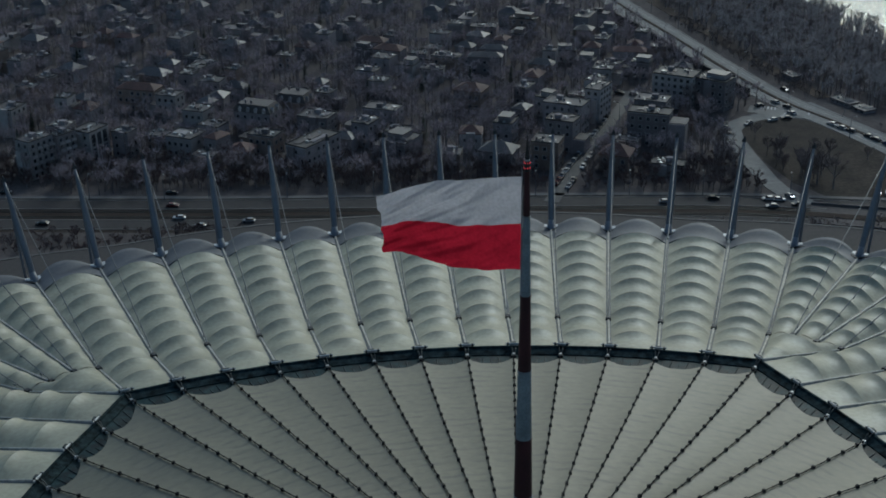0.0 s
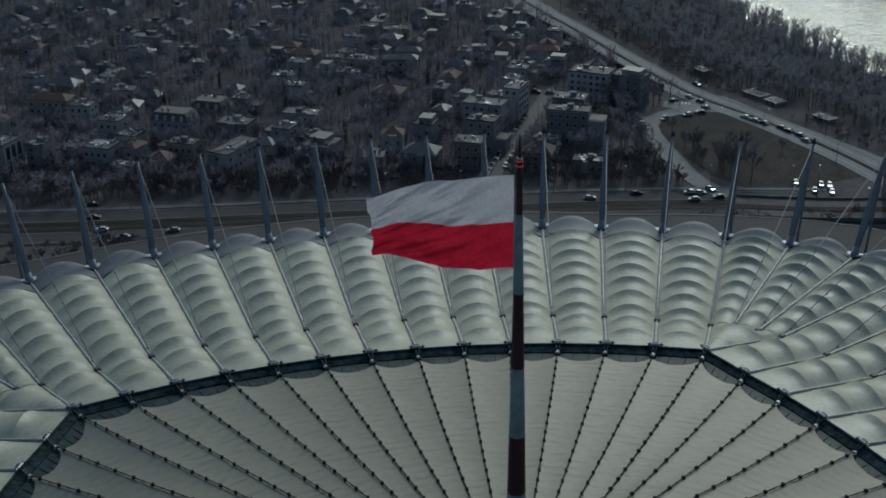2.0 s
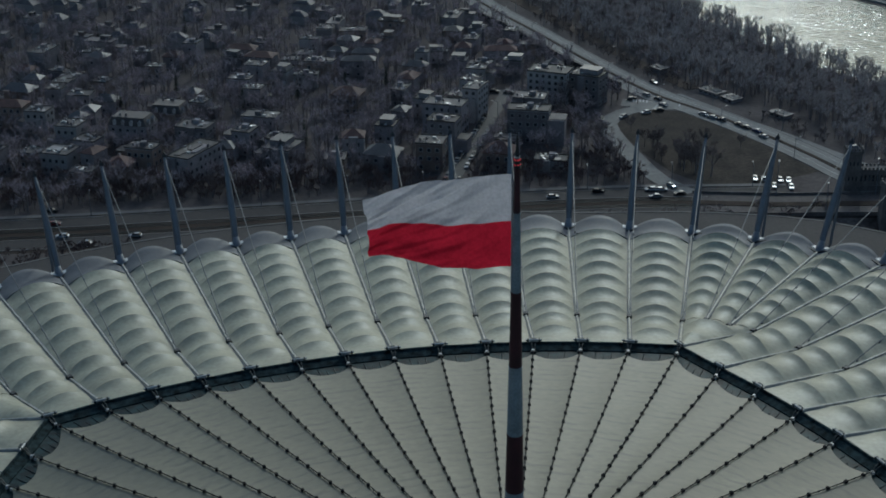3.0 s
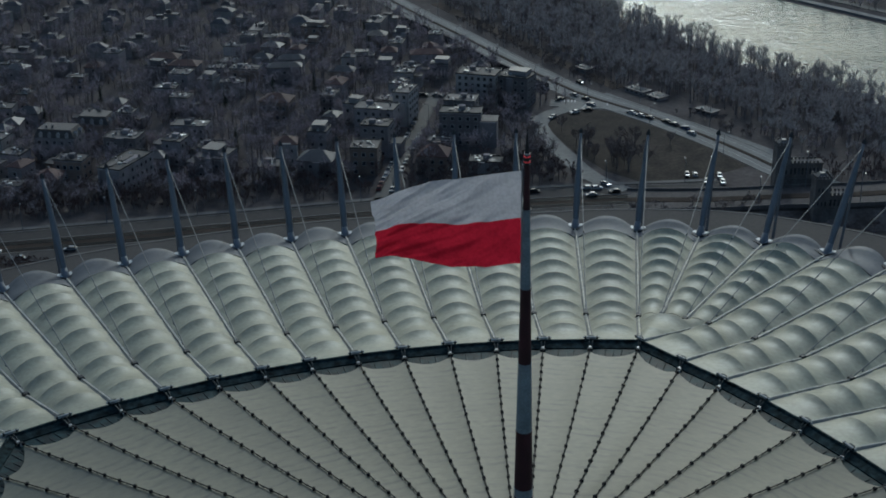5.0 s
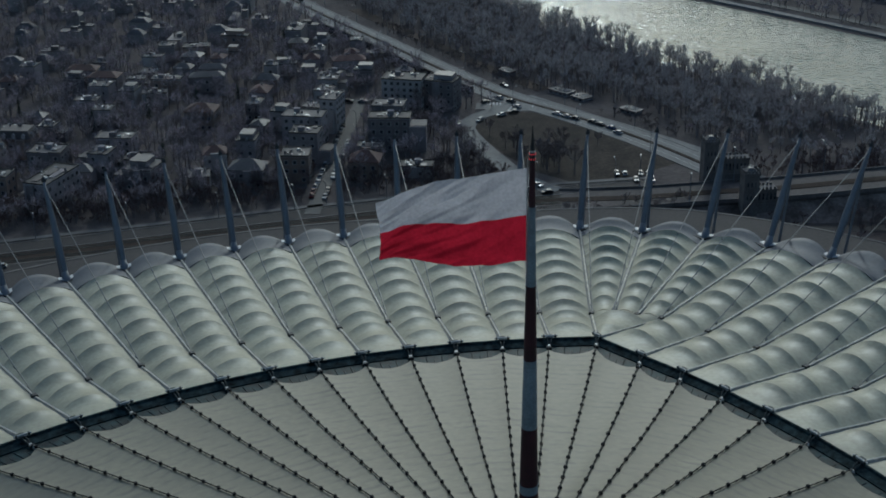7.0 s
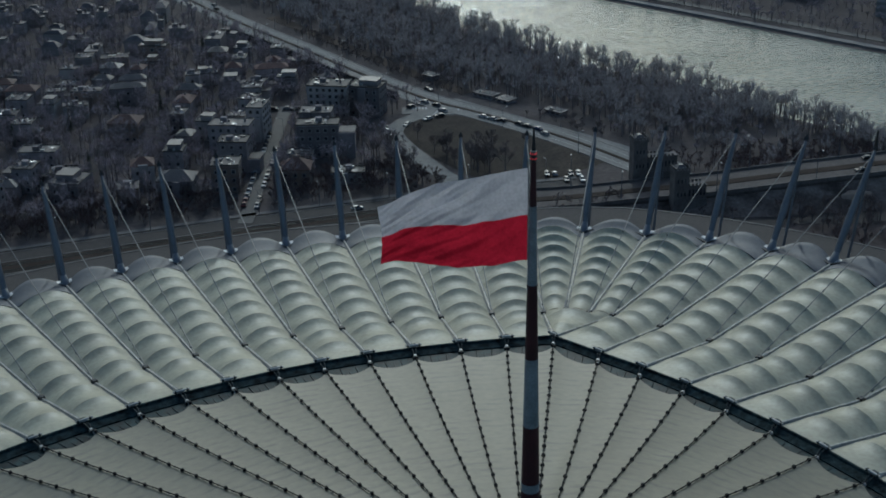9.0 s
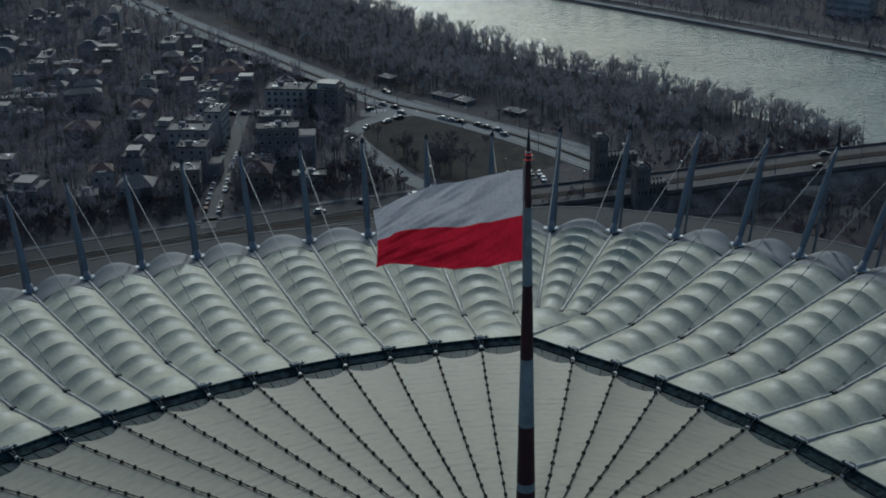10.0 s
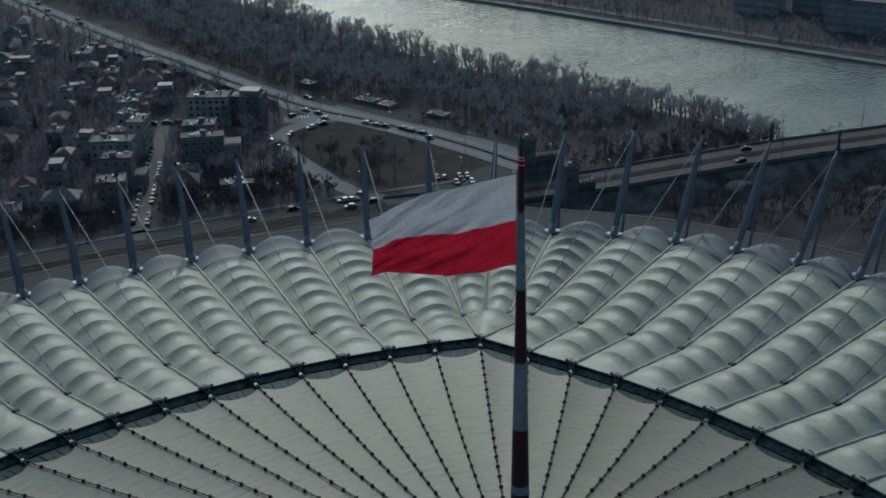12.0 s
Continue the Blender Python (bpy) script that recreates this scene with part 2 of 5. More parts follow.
def cross_seams(m, spacing, depth):
    """Faint rows of weathered dashes across the radial strips of the inner membrane."""
    nt = m.node_tree
    b = nt.nodes["Principled BSDF"]
    src = b.inputs["Base Color"].links[0].from_socket
    co, sep = nt.nodes.new("ShaderNodeTexCoord"), nt.nodes.new("ShaderNodeVectorMath")
    flat = nt.nodes.new("ShaderNodeVectorMath")
    flat.operation, flat.inputs[1].default_value = "MULTIPLY", (1, 1, 0)
    sep.operation = "LENGTH"
    nt.links.new(co.outputs["Object"], flat.inputs[0])
    nt.links.new(flat.outputs[0], sep.inputs[0])
    nz, am = nt.nodes.new("ShaderNodeTexNoise"), nt.nodes.new("ShaderNodeMath")
    nz.inputs["Scale"].default_value, nz.inputs["Detail"].default_value = 0.55, 3
    nt.links.new(co.outputs["Object"], nz.inputs["Vector"])
    am.operation, am.inputs[1].default_value = "MULTIPLY_ADD", 1.6
    nt.links.new(nz.outputs[0], am.inputs[0])
    nt.links.new(sep.outputs["Value"], am.inputs[2])
    dv, sn = nt.nodes.new("ShaderNodeMath"), nt.nodes.new("ShaderNodeMath")
    dv.operation, dv.inputs[1].default_value = "MULTIPLY", 6.2832 / spacing
    sn.operation = "SINE"
    nt.links.new(am.outputs[0], dv.inputs[0])
    nt.links.new(dv.outputs[0], sn.inputs[0])
    n2, rg, mu = nt.nodes.new("ShaderNodeTexNoise"), nt.nodes.new("ShaderNodeMapRange"), nt.nodes.new("ShaderNodeMath")
    n2.inputs["Scale"].default_value, n2.inputs["Detail"].default_value = 0.28, 5
    nt.links.new(co.outputs["Object"], n2.inputs["Vector"])
    rg.inputs[1].default_value, rg.inputs[2].default_value = 0.42, 0.66
    nt.links.new(n2.outputs[0], rg.inputs[0])
    mu.operation = "MULTIPLY"
    top = nt.nodes.new("ShaderNodeMapRange")
    top.inputs[1].default_value, top.inputs[2].default_value = 0.1, 1.0
    nt.links.new(sn.outputs[0], top.inputs[0])
    nt.links.new(top.outputs[0], mu.inputs[0])
    nt.links.new(rg.outputs[0], mu.inputs[1])
    mx = nt.nodes.new("ShaderNodeMix")
    mx.data_type, mx.blend_type = "RGBA", "MULTIPLY"
    mx.inputs[7].default_value = (1 - depth, 1 - depth, 1 - depth * 0.8, 1)
    nt.links.new(mu.outputs[0], mx.inputs[0])
    nt.links.new(src, mx.inputs[6])
    nt.links.new(mx.outputs[2], b.inputs["Base Color"])


cross_seams(M["inner"], 2.6, 0.45)


def thin_cloth(m, share):
    """Lets daylight through the cloth."""
    nt = m.node_tree
    b, out = nt.nodes["Principled BSDF"], nt.nodes["Material Output"]
    tr, mx = nt.nodes.new("ShaderNodeBsdfTranslucent"), nt.nodes.new("ShaderNodeMixShader")
    nt.links.new(b.inputs["Base Color"].links[0].from_socket, tr.inputs["Color"])
    mx.inputs[0].default_value = share
    nt.links.new(b.outputs[0], mx.inputs[1])
    nt.links.new(tr.outputs[0], mx.inputs[2])
    nt.links.new(mx.outputs[0], out.inputs["Surface"])


beacon_ = M["beacon"].node_tree.nodes["Principled BSDF"]
beacon_.inputs["Emission Color"].default_value, beacon_.inputs["Emission Strength"].default_value = (1.0, 0.1, 0.12, 1), 0.6
thin_cloth(M["flag_white"], 0.5)
thin_cloth(M["flag_red"], 0.6)


# ---------------------------------------------------------------- mesh building
class Shape:
    """Gathers vertices and faces of one part."""

    def __init__(self):
        self.v, self.f, self.smooth = [], [], False

    def add(self, verts, faces):
        n = len(self.v)
        self.v += [tuple(p) for p in verts]
        self.f += [tuple(i + n for i in f) for f in faces]
        return self

    def box(self, centre, size, turn=0.0, taper=1.0):
        """A box standing on centre (its base), turned about z (degrees, clockwise from above)."""
        c, s = math.cos(radians(-turn)), math.sin(radians(-turn))
        w, d, h = size
        pts = []
        for z, k in ((0, 1), (h, taper)):
            for x, y in ((-w / 2, -d / 2), (w / 2, -d / 2), (w / 2, d / 2), (-w / 2, d / 2)):
                x, y = x * k, y * k
                pts.append((centre[0] + c * x - s * y, centre[1] + s * x + c * y, centre[2] + z))
        return self.add(pts, [(3, 2, 1, 0), (4, 5, 6, 7), (0, 1, 5, 4), (1, 2, 6, 5), (2, 3, 7, 6), (3, 0, 4, 7)])

    def tube(self, points, radii, sides=8, cap=True):
        """A tube along points with a radius at each."""
        pts = [Vector(p) for p in points]
        if not hasattr(radii, "__len__"):
            radii = [radii] * len(pts)
        base, rings = len(self.v), []
        for i, p in enumerate(pts):
            d = (pts[min(i + 1, len(pts) - 1)] - pts[max(i - 1, 0)]).normalized()
            a = d.cross(Vector((0, 0, 1)) if abs(d.z) < 0.95 else Vector((1, 0, 0))).normalized()
            b = d.cross(a)
            for k in range(sides):
                w = 2 * math.pi * k / sides
                self.v.append(tuple(p + radii[i] * (math.cos(w) * a + math.sin(w) * b)))
        for i in range(len(pts) - 1):
            for k in range(sides):
                a0, a1 = base + i * sides + k, base + i * sides + (k + 1) % sides
                self.f.append((a0, a0 + sides, a1 + sides, a1))
        if cap:
            self.f.append(tuple(base + k for k in range(sides)))
            self.f.append(tuple(base + (len(pts) - 1) * sides + k for k in reversed(range(sides))))
        return self

    def sheet(self, fn, nu, nv, thick=0.0):
        """A sheet fn(u, v) -> point over 0..1; with thickness, closed below."""
        top = [Vector(fn(i / nu, j / nv)) for i in range(nu + 1) for j in range(nv + 1)]
        q = [(i * (nv + 1) + j, (i + 1) * (nv + 1) + j, (i + 1) * (nv + 1) + j + 1, i * (nv + 1) + j + 1) for i in range(nu) for j in range(nv)]
        self.add(top, q)
        if thick:
            n = len(self.v)
            self.add([p - Vector((0, 0, thick)) for p in top], [tuple(reversed(f)) for f in q])
            m = n - len(top)
            edge = [(i, 0) for i in range(nu)] + [(nu, j) for j in range(nv)] + [(i, nv) for i in range(nu, 0, -1)] + [(0, j) for j in range(nv, 0, -1)]
            ids = [i * (nv + 1) + j for i, j in edge]
            self.f += [(m + a, n + a, n + b, m + b) for a, b in zip(ids, ids[1:] + ids[:1])]
        return self

    def mesh(self, name, material, smooth=False):
        me = bpy.data.meshes.new(name)
        me.from_pydata(self.v, [], self.f)
        me.materials.append(material)
        if smooth:
            me.polygons.foreach_set("use_smooth", [True] * len(me.polygons))
        me.update()
        return me


def part(name, shape, material, parent, label="", smooth=False):
    me = shape if isinstance(shape, bpy.types.Mesh) else shape.mesh(name, material, smooth)
    ob = new(name, me)
    ob.parent = parent
    return tagged(ob, label) if label else ob


def thing(name, label, category, group="", kind="", place=None):
    ob = new(name)
    ob.empty_display_size = 0.5
    if place is not None:
        ob.matrix_basis = place
    return tagged(ob, label, category, group, kind)


def structure(name, shape, material, label, category, smooth=False, kind="structure"):
    ob = new(name, shape.mesh(name, material, smooth))
    return tagged(ob, label, category, kind=kind)


def mixp(a, b, t):
    return Vector(a).lerp(Vector(b), t)


# ---------------------------------------------------------------- ground, river, roads
def bank_near(y):
    spit = 80 * min(1.0, max(0.0, (216 - y) / 12))
    return 259 + spit - 0.235 * (y - 236) + 5 * math.sin(y / 37.0) + 2.5 * math.sin(y / 13.0 + 1)


def bank_far(y):
    return (366 - 0.405 * (min(y, 520) - 276)) - 0.235 * max(0, y - 520) + 1.5 * math.sin(y / 60.0)


WATER_Z = -3.0
ys = [-3500, -1500, -600, -200] + list(range(-100, 900, 12)) + [1000, 1200, 1500, 2000, 3000, 4800]
g = Shape()
for y in ys:
    n_, f_ = bank_near(y), bank_far(y)
    row = [(-4500, 0), (-1200, 0), (-400, 0), (-100, 0), (n_ - 14, 0), (n_ - 4, -1.2), (n_, -2.9), (n_ + 8, -4.5), (f_ - 16, -4.5), (f_ - 2, -3.02), (f_ + 6, -2.2), (f_ + 12, -1.7), (f_ + 60, -1.5), (f_ + 400, 0), (4500, 0)]
    g.v += [(x, y, z) for x, z in row]
k = 15
g.f = [(j * k + i, j * k + i + 1, (j + 1) * k + i + 1, (j + 1) * k + i) for j in range(len(ys) - 1) for i in range(k - 1)]
structure("ground", g, M["grass"], "dull brown winter grass and bare earth under trees", "ground")

w_ = Shape()
for y in ys:
    w_.v += [(bank_near(y) - 1.5, y, WATER_Z), (bank_far(y) + 1.5, y, WATER_Z)]
w_.f = [(2 * j, 2 * j + 1, 2 * j + 3, 2 * j + 2) for j in range(len(ys) - 1)]
structure("water", w_, M["water"], "broad river glittering in low sun", "river")


def ribbon(pts, width, z=0.06, thick=0.3, shift=0.0):
    """A road band along pts (x, y or x, y, z)."""
    s = Shape()
    ps = [Vector((p[0], p[1], p[2] if len(p) > 2 else z)) for p in pts]
    fine = []
    for i in range(len(ps) - 1):
        a, b, c, d = ps[max(i - 1, 0)], ps[i], ps[i + 1], ps[min(i + 2, len(ps) - 1)]
        n = max(1, int((c - b).length / 6))
        for q in range(n):
            t = q / n
            fine.append(0.5 * ((2 * b) + (c - a) * t + (2 * a - 5 * b + 4 * c - d) * t * t + (3 * b - a - 3 * c + d) * t ** 3))
    fine.append(ps[-1])
    for i, p in enumerate(fine):
        d = fine[min(i + 1, len(fine) - 1)] - fine[max(i - 1, 0)]
        nrm = Vector((d.y, -d.x, 0)).normalized()
        c = p + nrm * shift
        for o, dz in ((-width / 2, 0), (width / 2, 0), (width / 2, -thick), (-width / 2, -thick)):
            s.v.append(tuple(c + nrm * o + Vector((0, 0, dz))))
    for i in range(len(fine) - 1):
        for q in range(4):
            a0, a1 = 4 * i + q, 4 * i + (q + 1) % 4
            s.f.append((a0, a1, a1 + 4, a0 + 4))
    s.f += [(3, 2, 1, 0), tuple(4 * (len(fine) - 1) + q for q in range(4))]
    return s, fine


AVENUE = [(-420, 309), (-121, 274), (-52, 266), (40, 258), (94, 252), (124, 246), (148, 241)]
EMBANK = [(78, 760), (94, 620), (112, 503), (123, 446), (132.5, 394), (142, 352), (154, 324), (163.5, 298), (170, 275), (175, 252), (184, 226)]
SERVICE = [(150, 347), (161, 317), (172, 290), (181, 264), (186, 248)]
LOOP = [(152, 326), (146, 333), (137, 336), (125, 332), (116, 322), (114, 305), (114, 285), (115, 268), (120, 254)]
STREET = [(45, 264.5), (60, 298), (91, 366)]
CROSS = [(76, 372), (91, 365), (108, 357)]
BRIDGE = [(118, 247, 0.1), (140, 238, 0.9), (159, 227.5, 3.6), (177, 219.2, 5.2), (200, 212.5, 6.6), (234, 204.5, 7.6), (267, 196, 8), (420, 160, 8), (700, 94, 8)]


def road(name, pts, width, label, material="asphalt", z=0.08):
    s, fine = ribbon(pts, width, z)
    structure(name, s, M[material], label, "road")
    return fine


avenue_line = road("road_avenue", AVENUE, 26, "brown gravel tram bed and verge of the avenue", "verge", z=0.04)


def lane(name, line, width, shift, label, material, z):
    s, _ = ribbon(line, width, z, 0.25, shift)
    return structure(name, s, M[material], label, "road")


lane("road_avenue_far", AVENUE, 7.5, -7.6, "asphalt carriageway of the avenue", "asphalt_dark", 0.1)
lane("road_avenue_near", AVENUE, 7.5, 7.6, "asphalt carriageway of the avenue", "asphalt_dark", 0.1)
lane("pavement_avenue", AVENUE, 2.0, -13.2, "pale paved footway along the avenue", "paving_pale", 0.2)
for o_ in (-2.6, -1.6, 1.6, 2.6):
    lane("tram_rail", AVENUE, 0.16, o_, "worn steel tram rail in the avenue", "steel", 0.16)
for o_ in (-11.0, -4.1, 4.1, 11.0):
    lane("kerb", AVENUE, 0.3, o_, "pale concrete kerb of the avenue", "concrete", 0.2)
embank_line = road("road_embankment", EMBANK, 13, "pale asphalt riverside road with several lanes", "asphalt_pale", z=0.12)
lane("median", EMBANK, 1.5, 0, "narrow grass median of the riverside road", "verge", 0.26)
for o_ in (-6.3, 6.3):
    lane("kerb_riverside", EMBANK, 0.35, o_, "pale kerb of the riverside road", "concrete", 0.2)
for o_ in (-3.5, 3.5):
    lane("lane_line", EMBANK, 0.14, o_, "worn white lane line", "marking", 0.14)
service_line = road("road_service", SERVICE, 5.0, "pale service road with parking beside the woodland", "asphalt_pale", z=0.1)
loop_line = road("road_loop", LOOP, 6.5, "pale curved slip road round a grass patch", "asphalt_pale", z=0.16)
street_line = road("road_street", STREET, 4.6, "narrow street lined with parked cars", z=0.2)
cross_line = road("road_cross", CROSS, 5, "short cross street between houses", z=0.24)

junction, _ = ribbon([(128, 343), (137, 339), (147, 335)], 8, 0.15)
structure("road_junction", junction, M["asphalt_pale"], "pale asphalt mouth of a side road at a junction", "road")
for i_ in range(5):
    stripe_, _ = ribbon([(133.5 + 1.1 * i_, 345.5 - 0.5 * i_), (132.3 + 1.1 * i_, 342.6 - 0.5 * i_)], 0.5, 0.17, 0.04)
    structure("crossing_stripe", stripe_, M["marking"], "worn white stripe of a pedestrian crossing", "road marking")
for a_, b_ in (((136.5, 333.2), (141, 338.5)), ((146.5, 333.5), (148.6, 338))):
    stripe_, _ = ribbon([a_, b_], 0.5, 0.17, 0.04)
    structure("stop_line", stripe_, M["marking"], "worn white stop line at a junction", "road marking")

# ---------------------------------------------------------------- stadium
def quadrant(m):
    """Mast number m (half numbers, 0 at the far end of the long axis) folded to its quadrant: number 0..19.5 and signs of x and y."""
    m = (m + 39) % 78 - 39
    sx = 1 if m >= 0 else -1
    m = abs(m)
    return (m, sx, 1) if m <= 19.5 else (39 - m, sx, -1)


def mast_foot(m):
    q, sx, sy = quadrant(m)
    a = radians(90 / 19.5 * q)
    x = 147.43 * math.sin(a) + 8.60 * math.sin(3 * a) - 2.95 * math.sin(5 * a) - 1.02 * math.sin(7 * a)
    y = 178.01 * math.cos(a) + 5.22 * math.cos(3 * a) - 3.79 * math.cos(5 * a) - 0.50 * math.cos(7 * a)
    return Vector((sx * x, sy * y, 35.47 - 6.975 * math.cos(2 * a) + 0.842 * math.cos(4 * a) + 0.385 * math.cos(6 * a)))


def rim_normal(m):
    """Level direction square to the rim at mast m, away from the stadium."""
    t, b = mast_foot(m + 0.05) - mast_foot(m - 0.05), mast_foot(m)
    n = Vector((-t.y, t.x, 0)).normalized()
    return n if n.dot(b) > 0 else -n


def ring_end(j):
    """Node on a short side of the inner ring, j from -6.5 to 6.5."""
    return Vector((8.05 * j, 98.6 - 8.6 * (j / 6.5) ** 2, 42.6 - 0.5 * (j / 6.5) ** 2))


def ring_side(k):
    """Node on a long side, k from 0 (corner) to 20 (corner)."""
    w = 10 - k
    y = 9.03 * w - 2.1 * math.tanh(w / 1.5)
    return Vector((67.9 - 16.5 * (y / 90.0) ** 2, y, 47.8 - 5.7 * (y / 90.0) ** 2))


def node_of(m):
    """The ring node to which the cable of mast m runs; None for two masts at each corner."""
    q, sx, sy = quadrant(m)
    if q <= 6.6:
        p = ring_end(q)
    elif q >= 10.4:
        p = ring_side(q - 9.5)
    elif q == 9.5:
        p = ring_end(6.5)
    else:
        return None
    return Vector((p.x * sx, p.y * sy, p.z))


def joint_of(m):
    """Where the hanger meets the radial cable of mast m."""
    q, sx, sy = quadrant(m)
    b, n = mast_foot(m), node_of(m)
    if n is not None and q != 9.5:
        p = mixp(n, b, 0.26 if q < 7 else 0.31)
        p.z = n.z - 5.2 + 0.3 * (b.z - 30) * 0.26
        return p
    t = q - 8.5
    return Vector((sx * (67.2 + 3.4 * t), sy * (103.2 - 3.0 * t), 37.4))


def radial(m):
    """Height-true line of the radial cable: points from the ring (or joint) out to the mast foot."""
    n = node_of(m)
    j, b = joint_of(m), mast_foot(m)
    return ([n] if n is not None else []) + [j, b]


def along(line, t):
    """Point at share t of a line's length."""
    ls = [(b - a).length for a, b in zip(line, line[1:])]
    d = t * sum(ls)
    for a, b, l in zip(line, line[1:], ls):
        if d <= l or b is line[-1]:
            return a.lerp(b, d / l)
        d -= l


stadium = thing("stadium", "huge oval stadium with white pleated membrane roof and raking masts", "stadium")
MASTS = [i + 0.5 for i in range(-39, 39)]


def creased(shape, name, material, rows, width):
    """A smooth mesh of a sheet (width + 1 points a row) with sharp creases along every rows-th row."""
    me = shape.mesh(name, material, True)
    ends = np.empty(len(me.edges) * 2, dtype=np.int32)
    me.edges.foreach_get("vertices", ends)
    r = ends.reshape(-1, 2) // (width + 1)
    last = (len(me.vertices) - 1) // (width + 1)
    sharp = (r[:, 0] == r[:, 1]) & (r[:, 0] % rows == 0) & (r[:, 0] > 0) & (r[:, 0] < last)
    me.edges.foreach_set("use_edge_sharp", sharp)
    me.update()
    return me


def cushion_panel(left, right, arches, rise, first, t0, t1, sag=0.5):
    """A membrane bay between two cable lines, held up by arches: a crease at each arch, a sag between them."""
    def fn(u, v):
        s = u * arches
        t = t0 + (t1 - t0) * u
        a, b = along(left, t), along(right, t)
        p = a.lerp(b, v)
        ridge = 1 - sag + sag * abs(2 * (s - math.floor(s + 1e-6)) - 1) ** 2.8
        edge = min(1.0, first + (1 - first) * min(1, s / 1.3)) * (1 - 0.30 * max(0.0, (t - 0.72) / 0.28))
        w = min(1.0, 1.06 * abs(2 * v - 1))
        p.z += rise * (b - a).length * (1 - w * w) * ridge * edge
        return p
    return fn


def bays():
    """Pairs of cable lines between which the roof bays lie, with their arch counts."""
    for m in MASTS:
        n = m + 1
        a, b = node_of(m), node_of(n)
        if a is not None and b is not None:
            yield m, n, radial(m), radial(n), 9
        else:
            la, lb = radial(m), radial(n)
            if a is not None:
                la = la[1:]
            if b is not None:
                lb = lb[1:]
            yield m, n, la, lb, 6.999


RISE, RIM = 0.235, 0.905
for m, n, la, lb, count in bays():
    short = count < 9
    panel = Shape().sheet(cushion_panel(la, lb, round(count), RISE * (1.2 if short else 1), 0.85 if short else 0.0, 0.0, RIM, 0.46 if short else 0.43), 8 * round(count), 14)
    part("roof_panel", creased(panel, "roof_panel", M["membrane"], 8, 14), None, stadium)

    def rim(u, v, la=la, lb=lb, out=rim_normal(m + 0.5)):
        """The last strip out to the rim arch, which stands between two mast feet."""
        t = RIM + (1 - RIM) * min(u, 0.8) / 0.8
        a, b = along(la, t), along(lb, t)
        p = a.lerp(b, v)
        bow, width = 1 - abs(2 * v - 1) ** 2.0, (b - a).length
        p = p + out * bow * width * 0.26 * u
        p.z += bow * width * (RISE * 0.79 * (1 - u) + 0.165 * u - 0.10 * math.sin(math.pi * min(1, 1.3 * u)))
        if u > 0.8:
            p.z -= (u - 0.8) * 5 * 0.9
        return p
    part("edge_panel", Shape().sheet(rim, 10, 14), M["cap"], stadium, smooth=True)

# three-sided corner panels between each ring corner and the short cables
for sx in (1, -1):
    for sy in (1, -1):
        js = [joint_of(x) for x in (6.5, 7.5, 8.5, 9.5)]
        js = [Vector((abs(p.x) * sx, abs(p.y) * sy, p.z)) for p in js]
        c0 = ring_end(6.5)
        tip_ = Vector((c0.x * sx, c0.y * sy, c0.z))

        def patch(u, v, js=js, tip_=tip_):
            i = min(2, int(v * 3))
            w = v * 3 - i
            p = tip_.lerp(js[i].lerp(js[i + 1], w), u)
            outer = RISE * (js[i + 1] - js[i]).length * 0.9 * (1 - (2 * w - 1) ** 2)
            fr = abs(2 * (u * 2.5 - math.floor(u * 2.5 + 1e-6)) - 1) ** 2 if 0 < u < 1 else 1.0
            whole = RISE * u * (js[3] - js[0]).length * 0.75 * (1 - (2 * v - 1) ** 2) * (0.6 + 0.4 * fr)
            k = max(0.0, (u - 0.8) / 0.2) ** 1.2
            p.z += whole * (1 - k) + outer * k
            return p
        part("roof_panel", creased(Shape().sheet(patch, 25, 30), "roof_panel", M["membrane"], 10, 30), None, stadium)


def outward(p):
    return Vector((p.x, p.y, 0)).normalized()


mast_mesh = Shape()
mast_mesh.tube([(0, 0, -1.0), (0, 0, 1.2), (0, 0, 9), (0, 0, 18), (0, 0, 22.5)], [0.50, 0.62, 0.78, 0.52, 0.24], 12)
mast_me = mast_mesh.mesh("mast", M["mast"], True)
foot_me = Shape().tube([(0, 0, -0.9), (0, 0, 0.3), (0, 0, 2.4)], [1.15, 1.0, 0.62], 12).mesh("mast_foot", M["footing"], True)
plate_me = Shape().box((0, 0.2, -1.3), (4.2, 2.2, 0.45)).mesh("base_plate", M["cable"])
head_me = Shape().box((0, 0, 21.9), (0.62, 0.95, 0.7), 0, 0.8).tube([(0, 0, 22.4), (0, 0, 23.0), (0, 0, 23.2)], [0.26, 0.22, 0.06], 8).mesh("mast_head", M["cable"], False)
